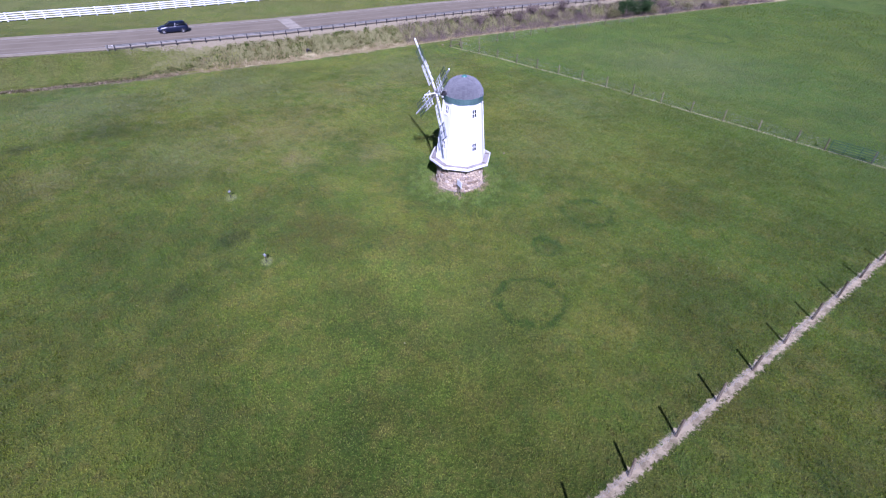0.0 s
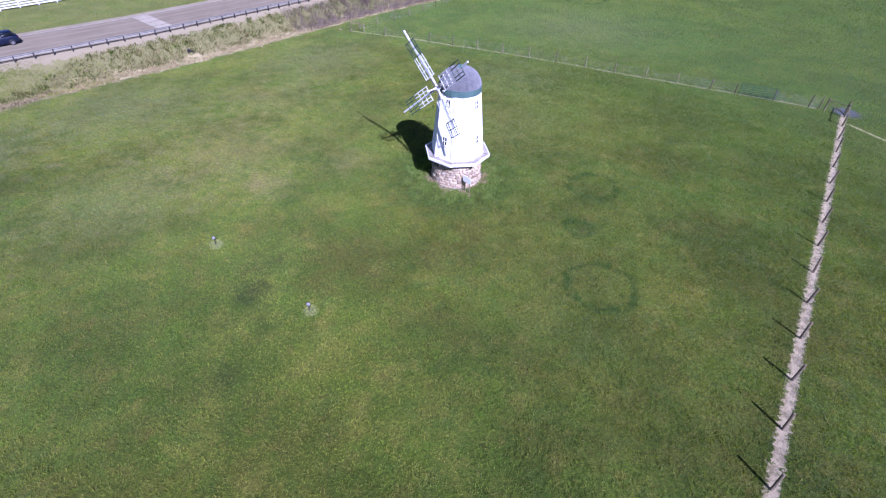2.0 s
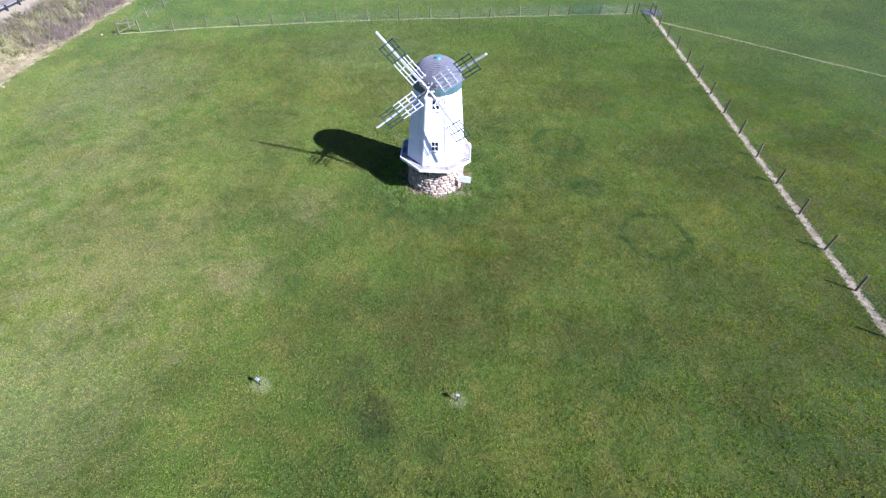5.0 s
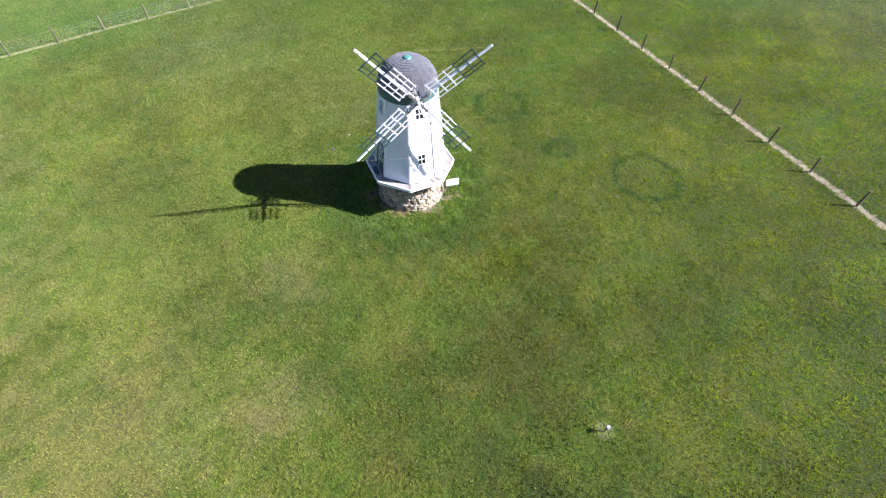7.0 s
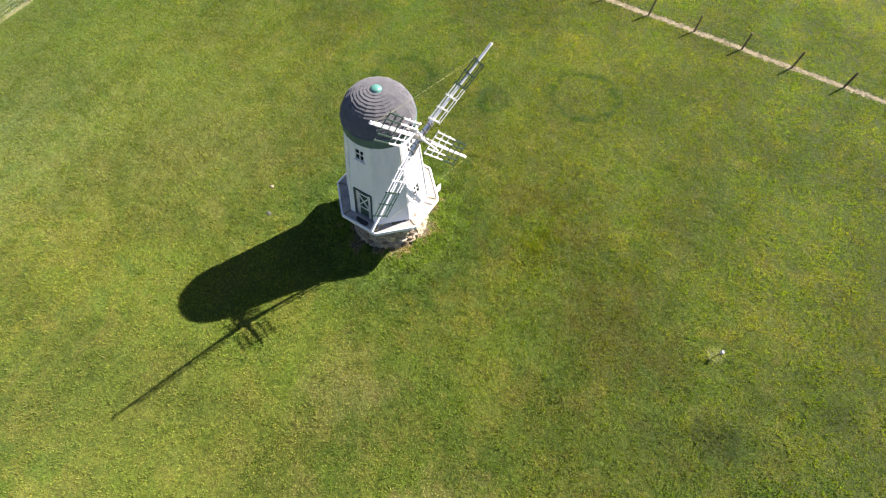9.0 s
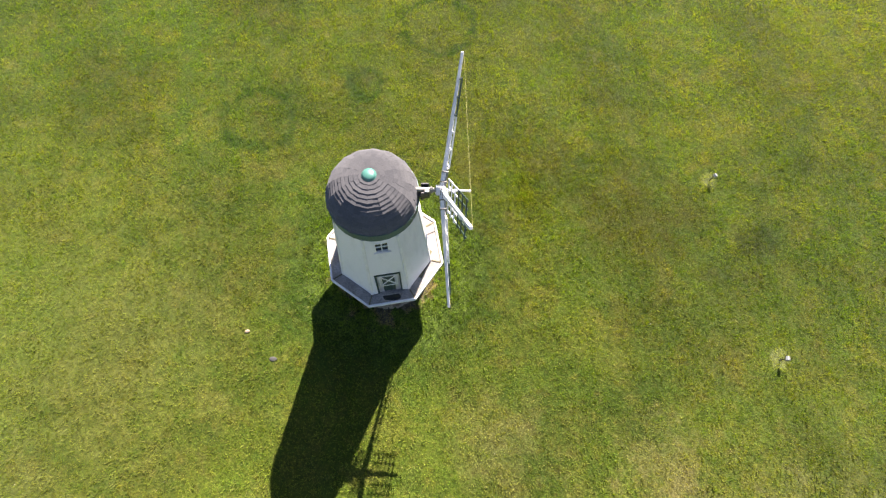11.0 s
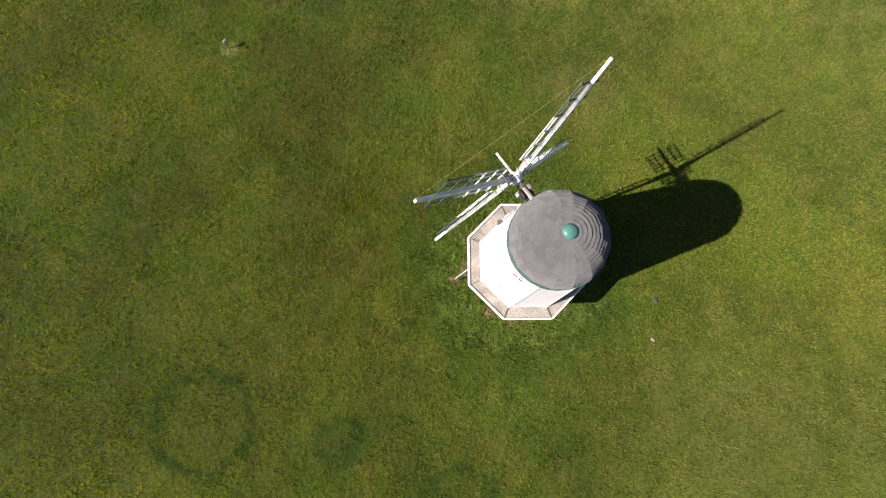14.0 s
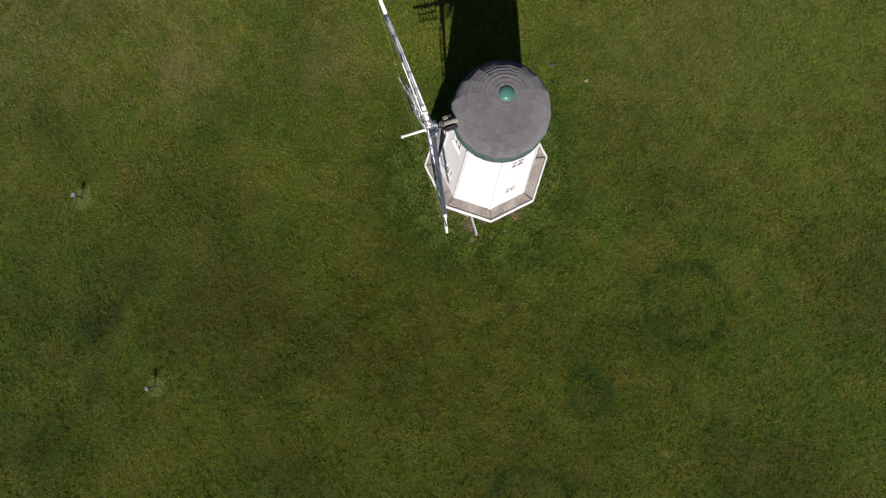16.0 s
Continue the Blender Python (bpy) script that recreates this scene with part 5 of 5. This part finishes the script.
bush(35.2, 106.8, (4.4, 3.4, 3.2), 1, EVERGREEN, "dark rounded evergreen bush by the ditch", count=6500)
bush(39.4, 108.9, (4.0, 3.0, 2.9), 2, EVERGREEN, "dark rounded evergreen bush by the ditch", count=5500)
bush(32.4, 105.3, (2.2, 2.0, 1.5), 3, SHRUBLEAF, "olive green shrub by the ditch", count=2400)
bush(25.6, 105.3, (0.9, 0.9, 1.0), 4, EVERGREEN, "small dark bush in the brush", 0.12, 900)
bush(41.5, 110.5, (2.6, 2.2, 1.4), 5, SHRUBLEAF, "olive green shrub by the ditch", count=2200)
for i, (x, y) in enumerate(((46.0, 112.0), (51.0, 115.5), (56.0, 118.0), (62.0, 121.5))):
    bush(x, y, (2.4, 2.2, 1.3), 20 + i, SHRUBLEAF if i % 2 else TWIG, "low brown scrub by the ditch", count=1500)


for i, (u, w) in enumerate(((50.0, -3.4), (54.0, -2.6), (58.5, -3.8), (62.0, -2.4), (66.0, -4.0), (69.5, -2.6), (72.5, -4.6), (87.0, -4.5), (91.0, -3.0), (96.0, -4.0))):
    x, y = by_road(u, w)
    bush(x, y, (2.6, 2.2, 1.5 + 0.35 * (i % 3)), 40 + i, TWIG, "bare brown shrub in the roadside brush", 0.13, 1500)


def tufts(name, xy, h, w, bend, material, label, category, seed):
    """A pasture's worth of small leaning tufts, one triangle each."""
    rng = np.random.default_rng(seed)
    n = len(xy)
    a, b = rng.uniform(0, 2 * np.pi, n), rng.uniform(0, 2 * np.pi, n)
    p = np.stack([xy[:, 0], xy[:, 1], land(xy[:, 0], xy[:, 1]) - 0.012], 1)
    side = np.stack([np.cos(a), np.sin(a), np.zeros(n)], 1) * (w / 2)[:, None]
    tip = p + np.stack([np.cos(b) * bend * h, np.sin(b) * bend * h, h], 1)
    v = np.stack([p - side, p + side, tip], 1).reshape(-1, 3)
    me = bpy.data.meshes.new(name)
    me.vertices.add(3 * n)
    me.vertices.foreach_set("co", v.ravel())
    me.loops.add(3 * n)
    me.loops.foreach_set("vertex_index", np.arange(3 * n, dtype=np.int32))
    me.polygons.add(n)
    me.polygons.foreach_set("loop_start", np.arange(n, dtype=np.int32) * 3)
    me.update(calc_edges=True)
    return tagged(link(name, me, material), label, category, kind="stuff")


def turf():
    """Blades of the pasture, thickest where the camera hangs lowest over it, longer round the mill."""
    rng = np.random.default_rng(21)
    n, m = 1250000, 520000
    r = np.concatenate([35 * np.sqrt(rng.uniform(0, 1, n)) * (1 + 0.22 * np.abs(rng.normal(0, 1, n))), 125 * rng.uniform(0, 1, m) ** 0.85])
    a = rng.uniform(0, 2 * np.pi, n + m)
    xy = np.stack([-3.0 + r * np.cos(a), 30.0 + r * np.sin(a)], 1)
    dm = np.hypot(xy[:, 0] - MILL[0], xy[:, 1] - MILL[1])
    rel = xy - np.array(FENCE_A)
    across = np.abs(rel @ np.array([-FENCE_DIR[1], FENCE_DIR[0]]))
    w = xy @ np.array(RV) - edge_v(xy @ np.array(RU))
    am = np.arctan2(xy[:, 1] - MILL[1], xy[:, 0] - MILL[0])
    bare = 2.25 + 0.28 * np.sin(3 * am + 1.0) + 0.15 * np.sin(7 * am) + rng.uniform(-0.2, 0.2, n + m)
    keep = (dm > bare) & (across > 0.30 + rng.uniform(-0.12, 0.12, n + m)) & (w < -8.6 + rng.uniform(-0.6, 0.4, n + m)) & (xy[:, 1] > -25)
    xy, dm = xy[keep], dm[keep]
    # taller and thinner clumps in turn, so that the sward is uneven
    lump = np.sin(xy[:, 0] * 9.1 + 3 * np.sin(xy[:, 1] * 1.7)) * np.sin(xy[:, 1] * 8.3 + 3 * np.sin(xy[:, 0] * 2.1))
    wave = np.sin(xy[:, 0] * 2.3 + 2 * np.sin(xy[:, 1] * 0.9 + 1)) * np.sin(xy[:, 1] * 2.7 + 2 * np.sin(xy[:, 0] * 0.7))
    h = rng.uniform(0.05, 0.14, len(xy)) * (1.0 + 0.45 * lump + 0.3 * wave) * (1 + 0.9 * np.clip((4.8 - dm) / 2.0, 0, 1))
    far = 1 + np.clip((np.hypot(xy[:, 0] + 3, xy[:, 1] - 30) - 38) / 28, 0, 2.6)
    tufts("grass", xy, h * far ** 0.5, rng.uniform(0.022, 0.052, len(xy)) * far, rng.uniform(0.2, 1.0, len(xy)), BLADES, "short pasture grass", "grass", seed=6)
    # verges on both sides of the road
    for n, u0, u1, w0, w1 in ((110000, -70, 8, -7.6, -0.2), (170000, -70, 90, 11.6, 30.0)):
        u, w = rng.uniform(u0, u1, n), rng.uniform(w0, w1, n)
        thin = (w > 5) | (rng.uniform(0, 1, n) < np.interp(u, [-8.0, 4.0], [1.0, 0.0])) | (w < np.interp(u, [-6.0, 4.0], [-0.3, -3.0]))
        u, w = u[thin], w[thin]
        n = len(u)
        v = edge_v(u) + w
        q = np.stack([RU[0] * u + RV[0] * v, RU[1] * u + RV[1] * v], 1)
        tufts("verge_grass", q, rng.uniform(0.05, 0.12, n), rng.uniform(0.05, 0.10, n), rng.uniform(0.2, 0.9, n), BLADES, "grass of the road verge", "grass", seed=12)
    # tall rough tufts close to the stone base
    m = 500
    a = rng.uniform(0, 2 * np.pi, m)
    r = 2.2 + np.abs(rng.normal(0, 0.8, m))
    c = np.stack([MILL[0] + r * np.cos(a), MILL[1] + r * np.sin(a)], 1)
    xy = np.repeat(c, 14, 0) + rng.normal(0, 0.09, (m * 14, 2))
    blades("rough_grass", xy, rng.uniform(0.08, 0.24, len(xy)), rng.uniform(0.015, 0.035, len(xy)), rng.uniform(0.3, 1.1, len(xy)), BLADES, "long rough grass round the stone base", "grass", seed=9, sink=0.02)


turf()


def dandelions():
    """Flower heads scattered over the pasture."""
    rng = np.random.default_rng(44)
    verts, faces = [], []
    for i in range(1500):
        r, a = 40 * math.sqrt(rng.uniform()), rng.uniform(0, 2 * math.pi)
        x, y = r * math.cos(a) - 2, 30 + r * math.sin(a)
        if math.hypot(x - MILL[0], y - MILL[1]) < 2.6:
            continue
        z = float(land(x, y)) + rng.uniform(0.05, 0.11)
        q = rng.uniform(0.006, 0.014)
        b = len(verts)
        verts += [(x, y, z + 0.012)] + [(x + q * math.cos(t), y + q * math.sin(t), z) for t in np.linspace(0, 2 * math.pi, 6, endpoint=False)]
        faces += [(b, b + 1 + j, b + 1 + (j + 1) % 6) for j in range(6)]
    tagged(raw("dandelions", verts, faces, FLOWER), "small yellow and pale flowers in the pasture", "flowers", kind="stuff")


k = Nodes("flower_heads", 0.8, spec=0.2)
FLOWER = k.done(k.mix(k.ramp(k.island(), 0.35, 0.6), (0.42, 0.31, 0.03), (0.44, 0.43, 0.34)))
dandelions()


# ---- pieces of the mill: stones and shingles ----
def build_stones():
    rnd = random.Random(31)
    z = 0.02
    row = 0
    while z < 2.15:
        h = rnd.uniform(0.17, 0.25)
        h = min(h, 2.28 - z)
        r = base_r(z + h / 2)
        a = rnd.uniform(0, 360)
        end = a + 360
        while a < end - 3:
            w = min(rnd.uniform(0.22, 0.48), radians(end - a) * r)
            mid = (a + math.degrees(w / r) / 2) % 360
            gone = abs((mid - 186 + 180) % 360 - 180) < 16 and z > 1.45
            if not gone:
                ob = link("stone", rnd.choice(STONES), None, mill)
                ob.matrix_basis = pose(0, 0, 0, 0, 0, mid) @ pose(r - 0.07 + rnd.uniform(-0.03, 0.03), 0, z + h / 2, rnd.uniform(-8, 8), rnd.uniform(-8, 8), rnd.uniform(-6, 6)) @ Matrix.Diagonal((0.30, w * 1.03, h * 1.08, 1))
            a += math.degrees(w / r)
        z += h
        row += 1


build_stones()
build_shingles()
